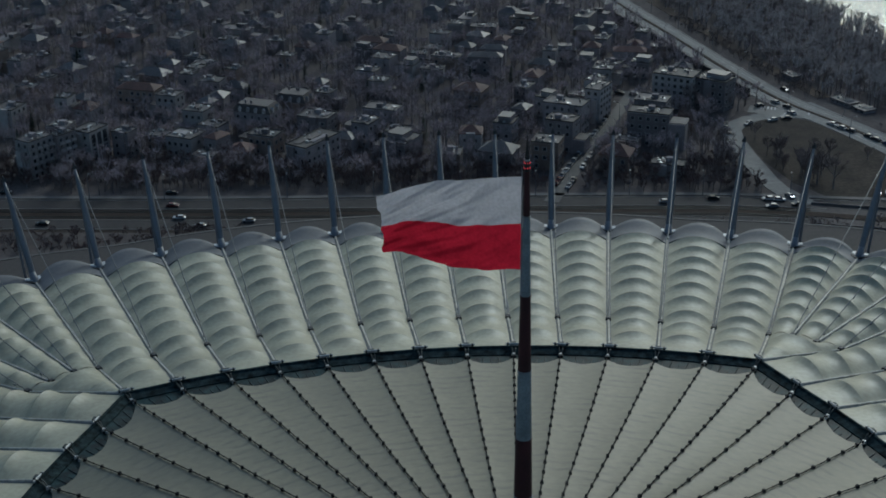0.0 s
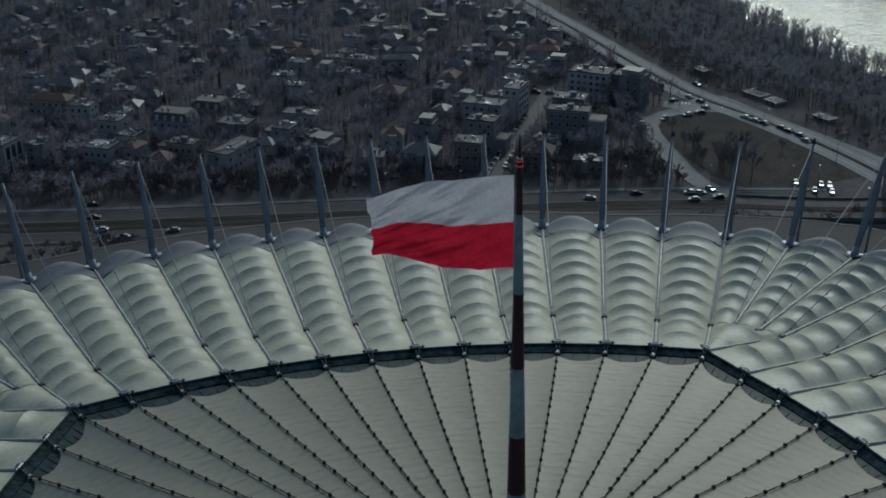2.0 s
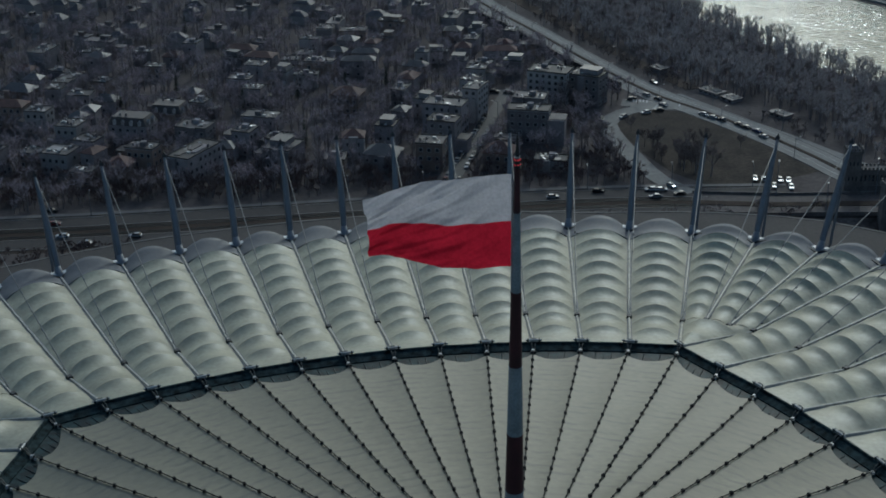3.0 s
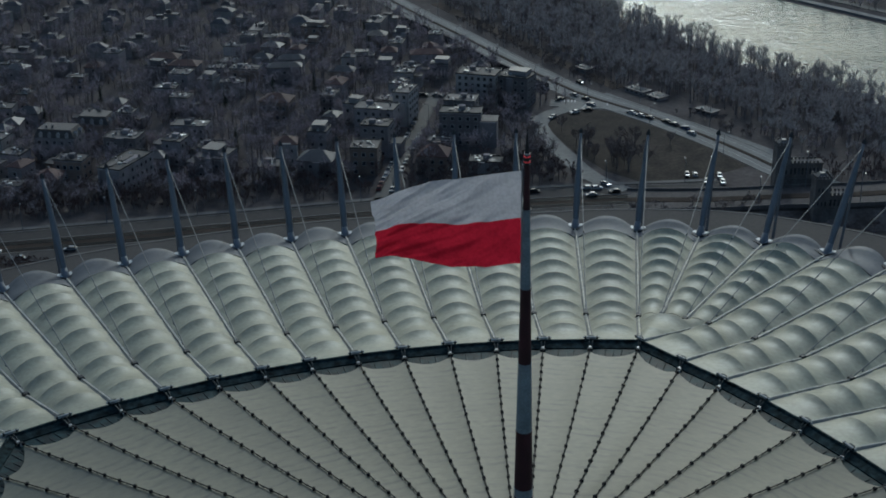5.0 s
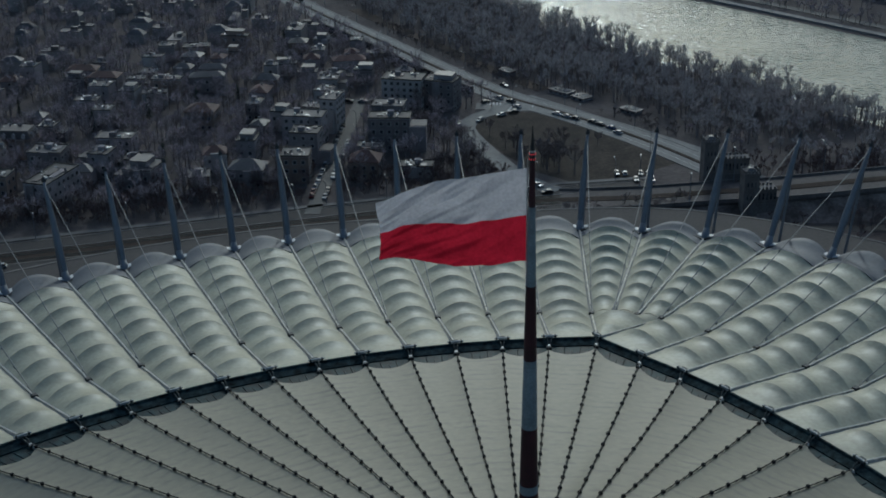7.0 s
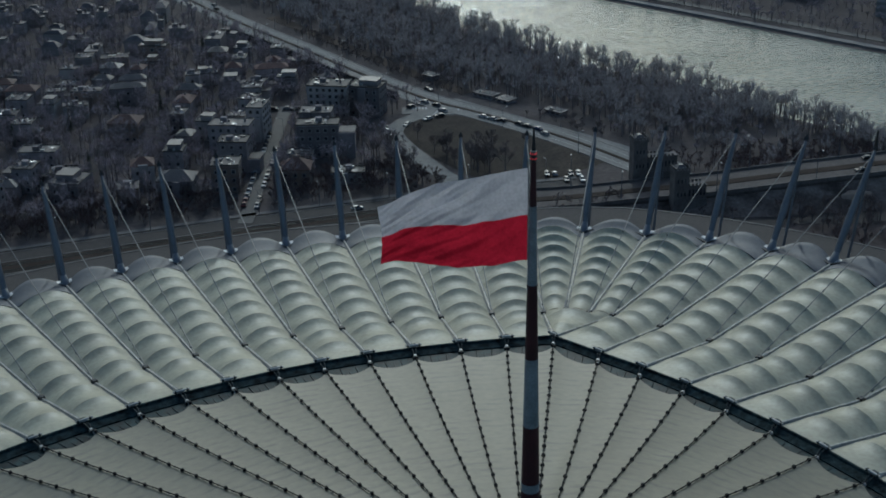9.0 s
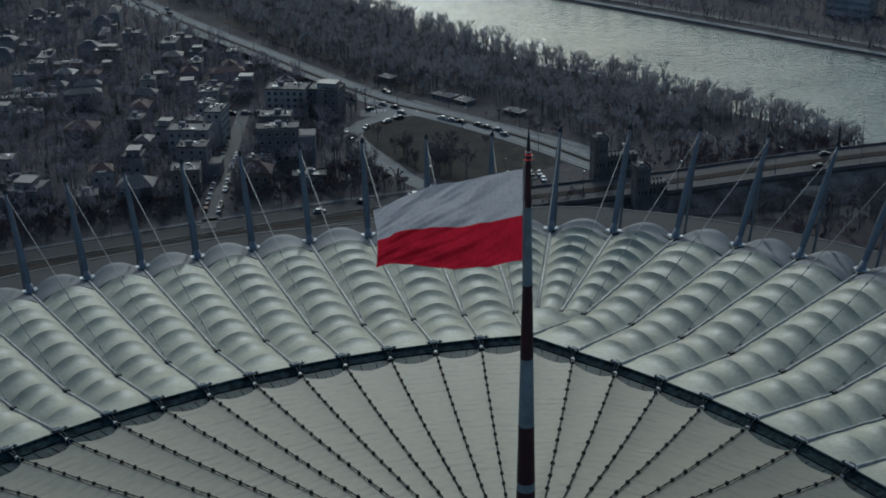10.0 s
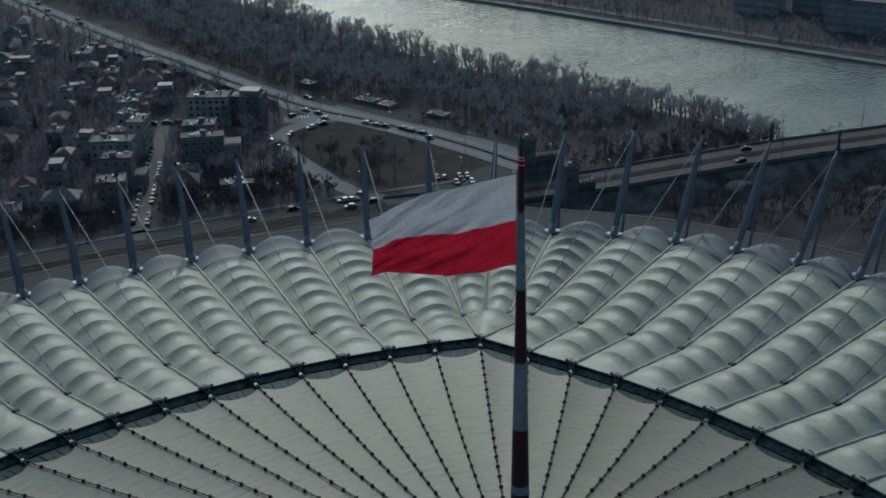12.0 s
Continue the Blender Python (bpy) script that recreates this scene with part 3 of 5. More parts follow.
for m in MASTS:
    b = mast_foot(m)
    o = rim_normal(m)
    more = min(2.6, max(0.0, quadrant(m)[0] - 6.5))
    tip = b + o * (9.6 + 1.1 * more) + Vector((0, 0, 20.3 + 0.6 * more))
    turn = (tip - b).to_track_quat("Z", "X").to_matrix().to_4x4()
    mast = part("mast", mast_me, None, stadium)
    mast.matrix_basis = Matrix.Translation(b) @ turn @ Matrix.Diagonal((1, 1, (tip - b).length / 22.4, 1))
    part("mast_foot", foot_me, None, mast)
    part("base_plate", plate_me, None, mast)
    part("mast_head", head_me, None, mast)
    inv = mast.matrix_basis.inverted()
    if quadrant(m)[0] > 11:
        part("lightning_rod", Shape().tube([inv @ (tip + Vector((0, 0, z))) for z in (0.2, 3.4, 3.9)], [0.26, 0.22, 0.1], 8), M["cable"], mast, "dark rod on the mast head")
    j = joint_of(m)
    hanger = Shape().tube([inv @ (tip - (tip - b) * 0.06), inv @ (j + Vector((0, 0, 0.5)))], 0.095, 6)
    for i in range(1, 6):
        hanger.tube([inv @ tip.lerp(j, 0.5 + i * 0.09), inv @ tip.lerp(j, 0.5 + i * 0.09 + 0.006)], 0.17, 5)
    part("hanger_cable", hanger, M["hanger"], mast, "thin grey steel cable")
    prop = Shape().tube([inv @ (b + o * 4.2 + Vector((0, 0, -8))), inv @ mixp(b, tip, 0.9)], [0.36, 0.2], 8)
    part("rear_strut", prop, M["mast"], mast)
    for sgn in (-1, 1):
        nb = mast_foot(m + sgn)
        e = (nb - b).normalized()
        root, far_ = b + o * 0.7 + Vector((0, 0, 0.7)), b + e * 3.6 + o * 1.3 + Vector((0, 0, 1.15))
        g_ = Shape().add([root - o * 1.4, root + o * 0.6, far_, root - o * 1.4 - Vector((0, 0, 0.3)), root + o * 0.6 - Vector((0, 0, 0.3)), far_ - Vector((0, 0, 0.3))], [(0, 1, 2), (5, 4, 3), (0, 3, 4, 1), (1, 4, 5, 2), (2, 5, 3, 0)])
        r2, f2 = b - o * 0.8 + Vector((0, 0, 0.5)), b + e * 3.0 - o * 0.2 + Vector((0, 0, 1.0))
        pl_ = Shape().add([r2 - o * 0.7, r2 + o * 0.7, f2, r2 - o * 0.7 - Vector((0, 0, 0.5)), r2 + o * 0.7 - Vector((0, 0, 0.5)), f2 - Vector((0, 0, 0.2))], [(0, 1, 2), (5, 4, 3), (0, 3, 4, 1), (1, 4, 5, 2), (2, 5, 3, 0)])
        part("rim_plate", pl_, M["cable"], stadium, "dark pointed steel plate")
        part("rim_gusset", g_, M["gusset"], stadium, "white pointed edge plate")
    ln = radial(m)
    top = [p + Vector((0, 0, 0.25)) for p in ln]
    side = (ln[-1] - ln[0]).cross(Vector((0, 0, 1))).normalized()
    rail = Shape()
    for c in top:
        rail.v += [tuple(c + side * a + Vector((0, 0, z))) for a, z in ((-0.22, -0.12), (-0.19, 0.08), (-0.08, 0.17), (0.08, 0.17), (0.19, 0.08), (0.22, -0.12))]
    for q in range(len(top) - 1):
        rail.f += [(6 * q + r, 6 * q + (r + 1) % 6, 6 * q + 6 + (r + 1) % 6, 6 * q + 6 + r) for r in range(6)]
    part("radial_cap", rail, M["tube"], stadium)
    for sgn in (-1, 1):
        strip = Shape().tube([p + side * (0.36 * sgn) - Vector((0, 0, 0.12)) for p in top], 0.1, 5)
        part("clamping_strip", strip, M["footing"], stadium)
    clamp = Shape().box(j + Vector((0, 0, 0.0)), (1.15, 1.2, 0.75), math.degrees(math.atan2(o.x, o.y)), 0.7)
    part("cable_clamp", clamp, M["cable"], stadium)

# inner ring: sixty-six nodes
NODES = [ring_end(-6.5 + i) for i in range(14)] + [ring_side(i) for i in range(1, 20)]
NODES += [Vector((-p.x, -p.y, p.z)) for p in NODES]
HUB_Z, HUB_R = 66.0, 7.0


def inner_line(p, t):
    """From ring node p towards the hub: t = 0 at the ring, 1 at the hub's rim."""
    flat = Vector((p.x, p.y, 0))
    r = flat.length
    d = r + (HUB_R - r) * t
    q = flat * (d / r)
    k = 1 - d / r
    q.z = p.z - 0.7 + 20.5 * k + 5 * k * k
    return q


for i, p in enumerate(NODES):
    n = NODES[(i + 1) % 66]
    d = (n - p).normalized()
    inw = Vector((-p.x, -p.y, 0)).normalized()
    nin = Vector((-(p + n).x, -(p + n).y, 0)).normalized()
    turn = math.degrees(math.atan2(d.x, d.y))
    beam = Shape()
    up = Vector((0, 0, 1))
    for off, z, r in ((0.0, -0.75, 0.5), (0.1, -2.2, 0.45), (1.5, -1.2, 0.4)):
        beam.tube([p + nin * off + up * z, n + nin * off + up * z], r, 8)
    for q in range(6):
        a, b = p.lerp(n, q / 6), p.lerp(n, (q + 0.5) / 6)
        beam.tube([a - up * 0.8, b + nin * 1.5 - up * 1.2], 0.13, 4).tube([b + nin * 1.5 - up * 1.2, a.lerp(b, 2) - up * 0.8], 0.13, 4)
    part("ring_beam", beam, M["steel"], stadium, smooth=False)
    # walkway plate on the beam and glazing under it
    deck = Shape().sheet(lambda u, v: p.lerp(n, v) + nin * (-0.25 + 1.95 * u) + up * (0.02 - 0.42 * u), 1, 6, 0.2)
    part("ring_deck", deck, M["deck"], stadium)
    part("ring_kerb", Shape().tube([p - nin * 0.2 + up * 0.0, n - nin * 0.2 + up * 0.0], 0.3, 6), M["deck"], stadium)

    def edge(v):
        """Share along the inner lines at which the inner membrane begins (scalloped)."""
        return 0.040 + 0.024 * (1 - abs(2 * v - 1) ** 2.6) + 0.0035 * noise.noise(Vector((7 * v, 3.1 * i, 0.4)))
    glass = Shape().sheet(lambda u, v: (p + nin * 1.5 - up * 0.6).lerp(n + nin * 1.5 - up * 0.6, v).lerp(inner_line(p, edge(v) + 0.03).lerp(inner_line(n, edge(v) + 0.03), v) - up * 0.9, u), 2, 6)
    part("ring_glazing", glass, M["ring_glass"], stadium, "blue-green glass strip")
    bars = Shape()
    for q in range(1, 6):
        v = q / 6
        a = p.lerp(n, v) + nin * (2.2 + 0.9 * (q % 2)) - up * 0.5
        b = inner_line(p, edge(v) - 0.004).lerp(inner_line(n, edge(v) - 0.004), v) - up * 0.5
        bars.tube([a, b], 0.09, 4)
    tagged(part("glazing_bar", bars, M["steel"], stadium), kind="stuff")

    def cloth(u, v):
        t = edge(v) + (1 - edge(v)) * u ** 1.0
        q = inner_line(p, t).lerp(inner_line(n, t), v)
        wide = (inner_line(p, t) - inner_line(n, t)).length
        q.z -= 0.035 * wide * (1 - (2 * v - 1) ** 2)
        q.z += 0.012 * math.sin(u * 47 + 2.3 * i) * (1 - (2 * v - 1) ** 2)
        return q
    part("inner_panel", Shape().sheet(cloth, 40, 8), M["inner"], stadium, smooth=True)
    cab = Shape()
    side = d * 0.22
    pts = [inner_line(p, 0.008 + 0.992 * (q / 14)) + up * 0.25 for q in range(15)]
    cab.tube(pts, 0.085, 5)
    line = part("inner_cable", cab, M["cable_dark"], stadium)
    cl = Shape()
    run = Vector((p.x, p.y, 0)).length - HUB_R
    clamps = round(run / (3.9 if i % 33 < 14 else 5.0))
    for q in range(1, clamps):
        c = inner_line(p, q / clamps) + up * 0.1
        w = 1.0 - 0.4 * q / clamps
        cl.box(c, (0.38 * w + 0.12, 0.44, 0.38), turn + 90, 0.8)
        cl.box(inner_line(p, (q + 0.5) / clamps) + up * 0.16, (0.2, 0.24, 0.18), turn + 90, 0.9)
    tagged(part("inner_clamp", cl, M["cable_dark"], line), kind="stuff")
    # node fittings: pale cross head and dark hinge
    out = -inw
    part("cross_bar", Shape().tube([p + up * 0.75 - d * 1.4, p + up * 0.75 + d * 1.4], 0.17, 8), M["bracket"], stadium, "pale steel bar")
    part("node_plate", Shape().box(p + up * 0.32 - inw * 0.35, (1.5, 0.5, 0.16), turn + 90), M["bracket"], stadium)
    part("shackle", Shape().box(p + inw * 2.3 - up * 0.3, (0.55, 0.5, 0.45), turn + 90, 0.8), M["bracket"], stadium)
    part("shackle", Shape().box(p + inw * 3.3 - up * 0.25, (0.4, 0.4, 0.35), turn + 90, 0.8), M["bracket"], stadium)
    hg = Shape().box(p + out * 0.5 - up * 0.1, (0.9, 0.7, 0.8), turn + 90).box(p + up * 0.5 + d * 1.0, (0.3, 0.42, 0.42), turn + 90).box(p + up * 0.5 - d * 1.0, (0.3, 0.42, 0.42), turn + 90)
    hg.box(p + inw * 2.8 - up * 0.4, (0.9, 0.35, 0.5), turn + 90)
    for sgn in (-1, 1):
        hg.tube([p + up * 0.35 + d * 0.32 * sgn, p + up * 0.3 + inw * 1.1 + d * 0.28 * sgn, p + inw * 2.2 - up * 0.2 + d * 0.1 * sgn], 0.12, 5)
    hg.tube([p + inw * 0.8 - up * 1.6, p + inw * 3.4 - up * 1.3], 0.5, 6)
    part("node_hinge", hg, M["steel"], stadium)

hub = Shape().tube([(0, 0, HUB_Z - 6), (0, 0, HUB_Z + 0.6), (0, 0, HUB_Z + 1.6)], [HUB_R + 0.4, HUB_R + 0.4, HUB_R - 1.5], 40)
part("hub_nest", hub, M["steel"], stadium, "dark round steel nest for the folded roof", smooth=False)

# body below the roof
body = Shape()
N_ = 156
for q in range(N_):
    m = q / 2 - 39
    b = mast_foot(m)
    o = outward(b)
    for p in ((b + o * 1.0 - Vector((0, 0, 1.5))), Vector((b.x + o.x * 14, b.y + o.y * 14, 12.4))):
        body.v.append(tuple(p))
body.f = [(2 * q, 2 * q + 1, (2 * q + 3) % (2 * N_), (2 * q + 2) % (2 * N_)) for q in range(N_)]
part("facade", body, M["facade"], stadium, "perforated metal facade")
plat = Shape()
for q in range(N_):
    b = mast_foot(q / 2 - 39)
    o = outward(b)
    qq = quadrant(q / 2 - 39)[0]
    wd = 51 + 4.4 * min(3.2, max(0, qq - 4.7)) + 1.2 * max(0, min(qq, 14) - 8)
    for w, z in ((-10, 12.5), (wd, 12.5), (wd, 12.56), (wd + 0.8, 12.56), (wd + 0.9, 11.0), (wd + 14, 0.0)):
        plat.v.append((b.x + o.x * w, b.y + o.y * w, z))
plat.f = [(6 * q + r, 6 * q + r + 1, (6 * (q + 1) + r + 1) % (6 * N_), (6 * (q + 1) + r) % (6 * N_)) for q in range(N_) for r in range(5)]
rail_ = Shape()
for q in range(N_):
    for r_, s_ in ((2, 0.06), (3, 0.06)):
        v_ = plat.v[6 * q + r_]
        rail_.v.append((v_[0], v_[1], v_[2] + s_))
rail_.f = [(2 * q, 2 * q + 1, (2 * q + 3) % (2 * N_), (2 * q + 2) % (2 * N_)) for q in range(N_)]
structure("terrace_coping", rail_, M["paving_pale"], "pale concrete coping on the terrace parapet", "coping")
structure("terrace", plat, M["pavement"], "paved terrace with low parapet round the stadium", "terrace")

# ---------------------------------------------------------------- spire
spire = thing("spire", "tall tapering mast banded in maroon and pale grey", "spire", place=pose(0, 0, HUB_Z))


def spire_r(z):
    return 0.5 * (0.46 + (112.6 - z) * 0.0395)


def band(z0, z1, material, label):
    s = Shape().tube([(0, 0, z0 - HUB_Z), (0, 0, (z0 + z1) / 2 - HUB_Z), (0, 0, z1 - HUB_Z)], [spire_r(z0), spire_r((z0 + z1) / 2), spire_r(z1)], 24)
    s.tube([(0, 0, z1 - HUB_Z - 0.12), (0, 0, z1 - HUB_Z)], spire_r(z1) + 0.04, 24)
    return part("band", s, M[material], spire, label)


for z0, z1, mt in ((69, 73, "palegrey"), (73, 80.0, "maroon"), (80.0, 80.9, "palegrey"), (80.9, 87.0, "maroon"), (87.0, 94.0, "palegrey"), (94.0, 101.3, "maroon"), (101.3, 108.7, "palegrey"), (108.7, 112.7, "maroon")):
    band(z0, z1, mt, "maroon painted steel" if mt == "maroon" else "pale grey painted steel")
part("collar", Shape().tube([(0, 0, 112.7 - HUB_Z), (0, 0, 113.2 - HUB_Z), (0, 0, 113.7 - HUB_Z)], [0.24, 0.27, 0.22], 16), M["spire_tip"], spire)
part("ring_band", Shape().tube([(0, 0, 113.62 - HUB_Z), (0, 0, 113.74 - HUB_Z)], 0.235, 16), M["bracket"], spire, "thin pale ring")
part("point", Shape().tube([(0, 0, 113.7 - HUB_Z), (0, 0, 114.6 - HUB_Z), (0, 0, 115.9 - HUB_Z)], [0.2, 0.12, 0.025], 12), M["spire_tip"], spire, "dark pointed tip")
for z in (112.95, 113.4):
    for w in range(8):
        a = radians(45 * w)
        part("beacon", Shape().box((0.26 * math.sin(a), 0.26 * math.cos(a), z - HUB_Z), (0.085, 0.05, 0.11), 45 * w), M["beacon"], spire, "small red warning light")
hal = Shape().tube([(-0.45, 0.1, 100.5 - HUB_Z), (-0.40, 0.1, 113 - HUB_Z)], 0.025, 4)
part("halyard", hal, M["stay"], spire)

# ---------------------------------------------------------------- flag
FLAG_DIR, FLAG_L, FLAG_H = Vector((math.sin(radians(-66)), math.cos(radians(-66)), 0)), 12.85, 8.5
FLAG_N = Vector((-FLAG_DIR.y, FLAG_DIR.x, 0))


def flag_point(u, v):
    """u from the mast to the fly, v from the top edge down."""
    p = Vector((0, 0, 112.15)) + FLAG_DIR * (0.42 + u * FLAG_L * (1 - 0.02 * math.sin(3 * v)))
    drop = 3.1 * u ** 1.35 * (1 - 0.62 * v) + 0.35 * math.sin(5.0 * u) * v
    p.z += -FLAG_H * v * (1 - 0.06 * u) - drop
    k = min(1.0, 2.2 * u + 0.08)
    wave = 0.7 * u ** 0.7 * math.sin(6.8 * u - 1.6 * v + 0.6)
    d = v * FLAG_H - 0.5 * u * FLAG_L
    wave += k * (0.2 * math.sin(1.9 * d + 1.3 * math.sin(2.1 * u * 5)) + 0.085 * math.sin(4.3 * d + 2.4 * u + 0.8) + 0.035 * math.sin(9.1 * d + 5 * u))
    wave += 0.05 * k * math.sin(23 * v + 4 * noise.noise(Vector((u * 4.0, v * 3.0, 2.0)))) * (0.5 + noise.noise(Vector((u * 6.0, v * 3.0, 5.0))))
    wave += 0.16 * k * noise.noise(Vector((u * 5.0, v * 4.0, 0.3))) + 0.11 * k * noise.noise(Vector((u * 15.0, v * 17.0 - u * 7.0, 1.3)))
    return p + FLAG_N * wave


flag = thing("flag", "white over red cloth flag blowing out from the spire", "flag", place=pose(0, 0, 103.6))
off_ = Vector((0, 0, 103.6))
part("upper_stripe", Shape().sheet(lambda u, v: flag_point(u, v * 0.5) - off_, 110, 40), M["flag_white"], flag, "white cloth", smooth=True)
part("lower_stripe", Shape().sheet(lambda u, v: flag_point(u, 0.5 + v * 0.5) - off_, 110, 40), M["flag_red"], flag, "red cloth", smooth=True)
part("hem", Shape().tube([flag_point(0.0, q / 8) - off_ for q in range(9)], 0.06, 5), M["flag_white"], flag)

# ---------------------------------------------------------------- trees (bare, in winter)
def bare_tree(seed, height, spread, limbs=7, twigs=260, twig_w=0.07, rise=(-0.3, 1.3), plain=False):
    """Trunk and limbs in one shape, fine twigs in another. Base at the origin."""
    rng = random.Random(seed)
    wood, fine = Shape(), Shape()
    lean = Vector((rng.uniform(-0.05, 0.05), rng.uniform(-0.05, 0.05), 1))
    fork = height * rng.uniform(0.3, 0.45)
    r0 = height * 0.017 + 0.05
    top = lean * height * 0.9
    wood.tube([(0, 0, -0.3), lean * fork, top], [r0 * 1.2, r0 * 0.8, 0.03], 4 if plain else 5, cap=False)
    tips = []
    for i in range(limbs):
        a = 2 * math.pi * (i + rng.random() * 0.7) / limbs
        h0 = fork * rng.uniform(0.7, 1.7)
        start = lean * min(h0, height * 0.7)
        reach = spread * rng.uniform(0.6, 1.0)
        end = start + Vector((math.cos(a) * reach, math.sin(a) * reach, (height - start.z) * rng.uniform(0.45, 0.85)))
        mid = start.lerp(end, 0.5) + Vector((0, 0, -0.05 * height + rng.uniform(-0.3, 0.3)))
        wood.tube([start, mid, end], [r0 * 0.5, r0 * 0.3, 0.025], 3 if plain else 4, cap=False)
        tips += [(mid, end), (start.lerp(mid, 0.6), end)]
        for _ in range(2 if plain else 3):
            s = mid.lerp(end, rng.random() * 0.8)
            e = s + Vector((rng.uniform(-1, 1), rng.uniform(-1, 1), rng.uniform(0.3, 1.2))).normalized() * spread * rng.uniform(0.35, 0.6)
            if plain:
                wd = (e - s).cross(Vector((rng.uniform(-1, 1), rng.uniform(-1, 1), 0.3))).normalized() * r0 * 0.25
                wood.add([s - wd, s + wd, e], [(0, 1, 2)])
            else:
                wood.tube([s, e], [r0 * 0.2, 0.02], 3, cap=False)
            tips.append((s, e))
    tips.append((lean * fork, top))
    for _ in range(twigs):
        a, b = rng.choice(tips)
        s = a.lerp(b, rng.uniform(0.2, 1.0))
        d = Vector((rng.uniform(-1, 1), rng.uniform(-1, 1), rng.uniform(*rise))).normalized()
        ln = rng.uniform(0.9, 2.2) * height / 13
        side = d.cross(Vector((rng.uniform(-1, 1), rng.uniform(-1, 1), rng.uniform(-1, 1)))).normalized() * twig_w
        fine.add([s - side, s + side, s + d * ln], [(0, 1, 2)])
    return wood, fine


def conifer(seed, height):
    rng = random.Random(seed)
    wood, fine = Shape(), Shape()
    wood.tube([(0, 0, -0.3), (0, 0, height)], [0.22, 0.03], 5, cap=False)
    for i in range(330):
        t = rng.random() ** 0.8
        z = height * (0.12 + 0.86 * t)
        r = (1 - t) * height * 0.2 + 0.15
        a = rng.random() * 2 * math.pi
        d = Vector((math.cos(a), math.sin(a), -0.35))
        s = Vector((0, 0, z))
        side = Vector((-math.sin(a), math.cos(a), 0)) * rng.uniform(0.2, 0.4)
        e = s + d * r * rng.uniform(0.6, 1.05)
        fine.add([s.lerp(e, 0.3) - side, s.lerp(e, 0.3) + side, e], [(0, 1, 2)])
    return wood, fine


TREES = []
for i_, (h_, sp_) in enumerate(((13, 4.2), (11, 3.8), (15, 4.6), (9, 3.4), (12, 5.0))):
    a_, b_ = bare_tree(10 + i_, h_, sp_, twigs=520)
    TREES.append((a_.mesh("trunk", M["bark"]), b_.mesh("crown", M["twig"])))
a_, b_ = conifer(5, 11)
FIR = (a_.mesh("trunk", M["bark"]), b_.mesh("crown", M["needle"]))
tree_rng = random.Random(77)


def tree(x, y, z=0.0, which=None, size=1.0):
    fir = which == "fir"
    me = FIR if fir else TREES[tree_rng.randrange(len(TREES)) if which is None else which]
    ob = thing("conifer" if fir else "tree", "dark green conifer among the houses" if fir else "bare leafless deciduous tree in winter", "tree", "conifers" if fir else "bare trees",
               place=Matrix.LocRotScale((x, y, z), Euler((0, 0, tree_rng.random() * 6.28)), [size * tree_rng.uniform(0.85, 1.15)] * 3))
    part("trunk", me[0], None, ob)
    part("crown", me[1], None, ob)


def wood_stuff(name, places, label, seed, low=9, high=15, twigs=150, thin=1.0, leaf="twig", rise=(-0.3, 1.3), twig_w=0.085):
    """Many trees nobody could count, as one mesh of wood and one of twigs."""
    kinds = []
    for i in range(7):
        rng = random.Random(seed + i)
        h = low + (high - low) * i / 6
        w, t = bare_tree(seed + i, h, h * 0.27 * thin, limbs=5, twigs=twigs, twig_w=twig_w, rise=rise, plain=True)
        kinds.append(tuple((np.array(s.v, dtype=np.float32), [list(f) for f in s.f]) for s in (w, t)))
    rng = random.Random(seed)
    for k, (nm, mt) in enumerate((("trunks", "bark"), ("branches", leaf))):
        vs, fs, n = [], [], 0
        r2 = random.Random(seed + 99)
        for x, y, z in places:
            v, f = kinds[r2.randrange(7)][k]
            a, s = r2.random() * 6.283, r2.uniform(0.8, 1.15)
            c, d = math.cos(a) * s, math.sin(a) * s
            q = np.empty_like(v)
            q[:, 0], q[:, 1], q[:, 2] = c * v[:, 0] - d * v[:, 1] + x, d * v[:, 0] + c * v[:, 1] + y, v[:, 2] * s + z
            vs.append(q)
            fs += [[i + n for i in g_] for g_ in f]
            n += len(v)
        me = bpy.data.meshes.new(nm)
        me.from_pydata(np.concatenate(vs).tolist(), [], fs)
        me.materials.append(M[mt])
        ob = new(name if k == 0 else name + "_twigs", me)
        tagged(ob, label, "trees", kind="stuff")


def dist_line(x, y, line):
    return min(math.hypot(x - p[0], y - p[1]) for p in line)


def emb_x(y):
    """The riverside road's x at y."""
    for a, b in zip(EMBANK, EMBANK[1:]):
        if b[1] <= y <= a[1]:
            return a[0] + (b[0] - a[0]) * (a[1] - y) / (a[1] - b[1])
    return EMBANK[0][0] - 0.15 * (y - EMBANK[0][1]) if y > EMBANK[0][1] else EMBANK[-1][0]


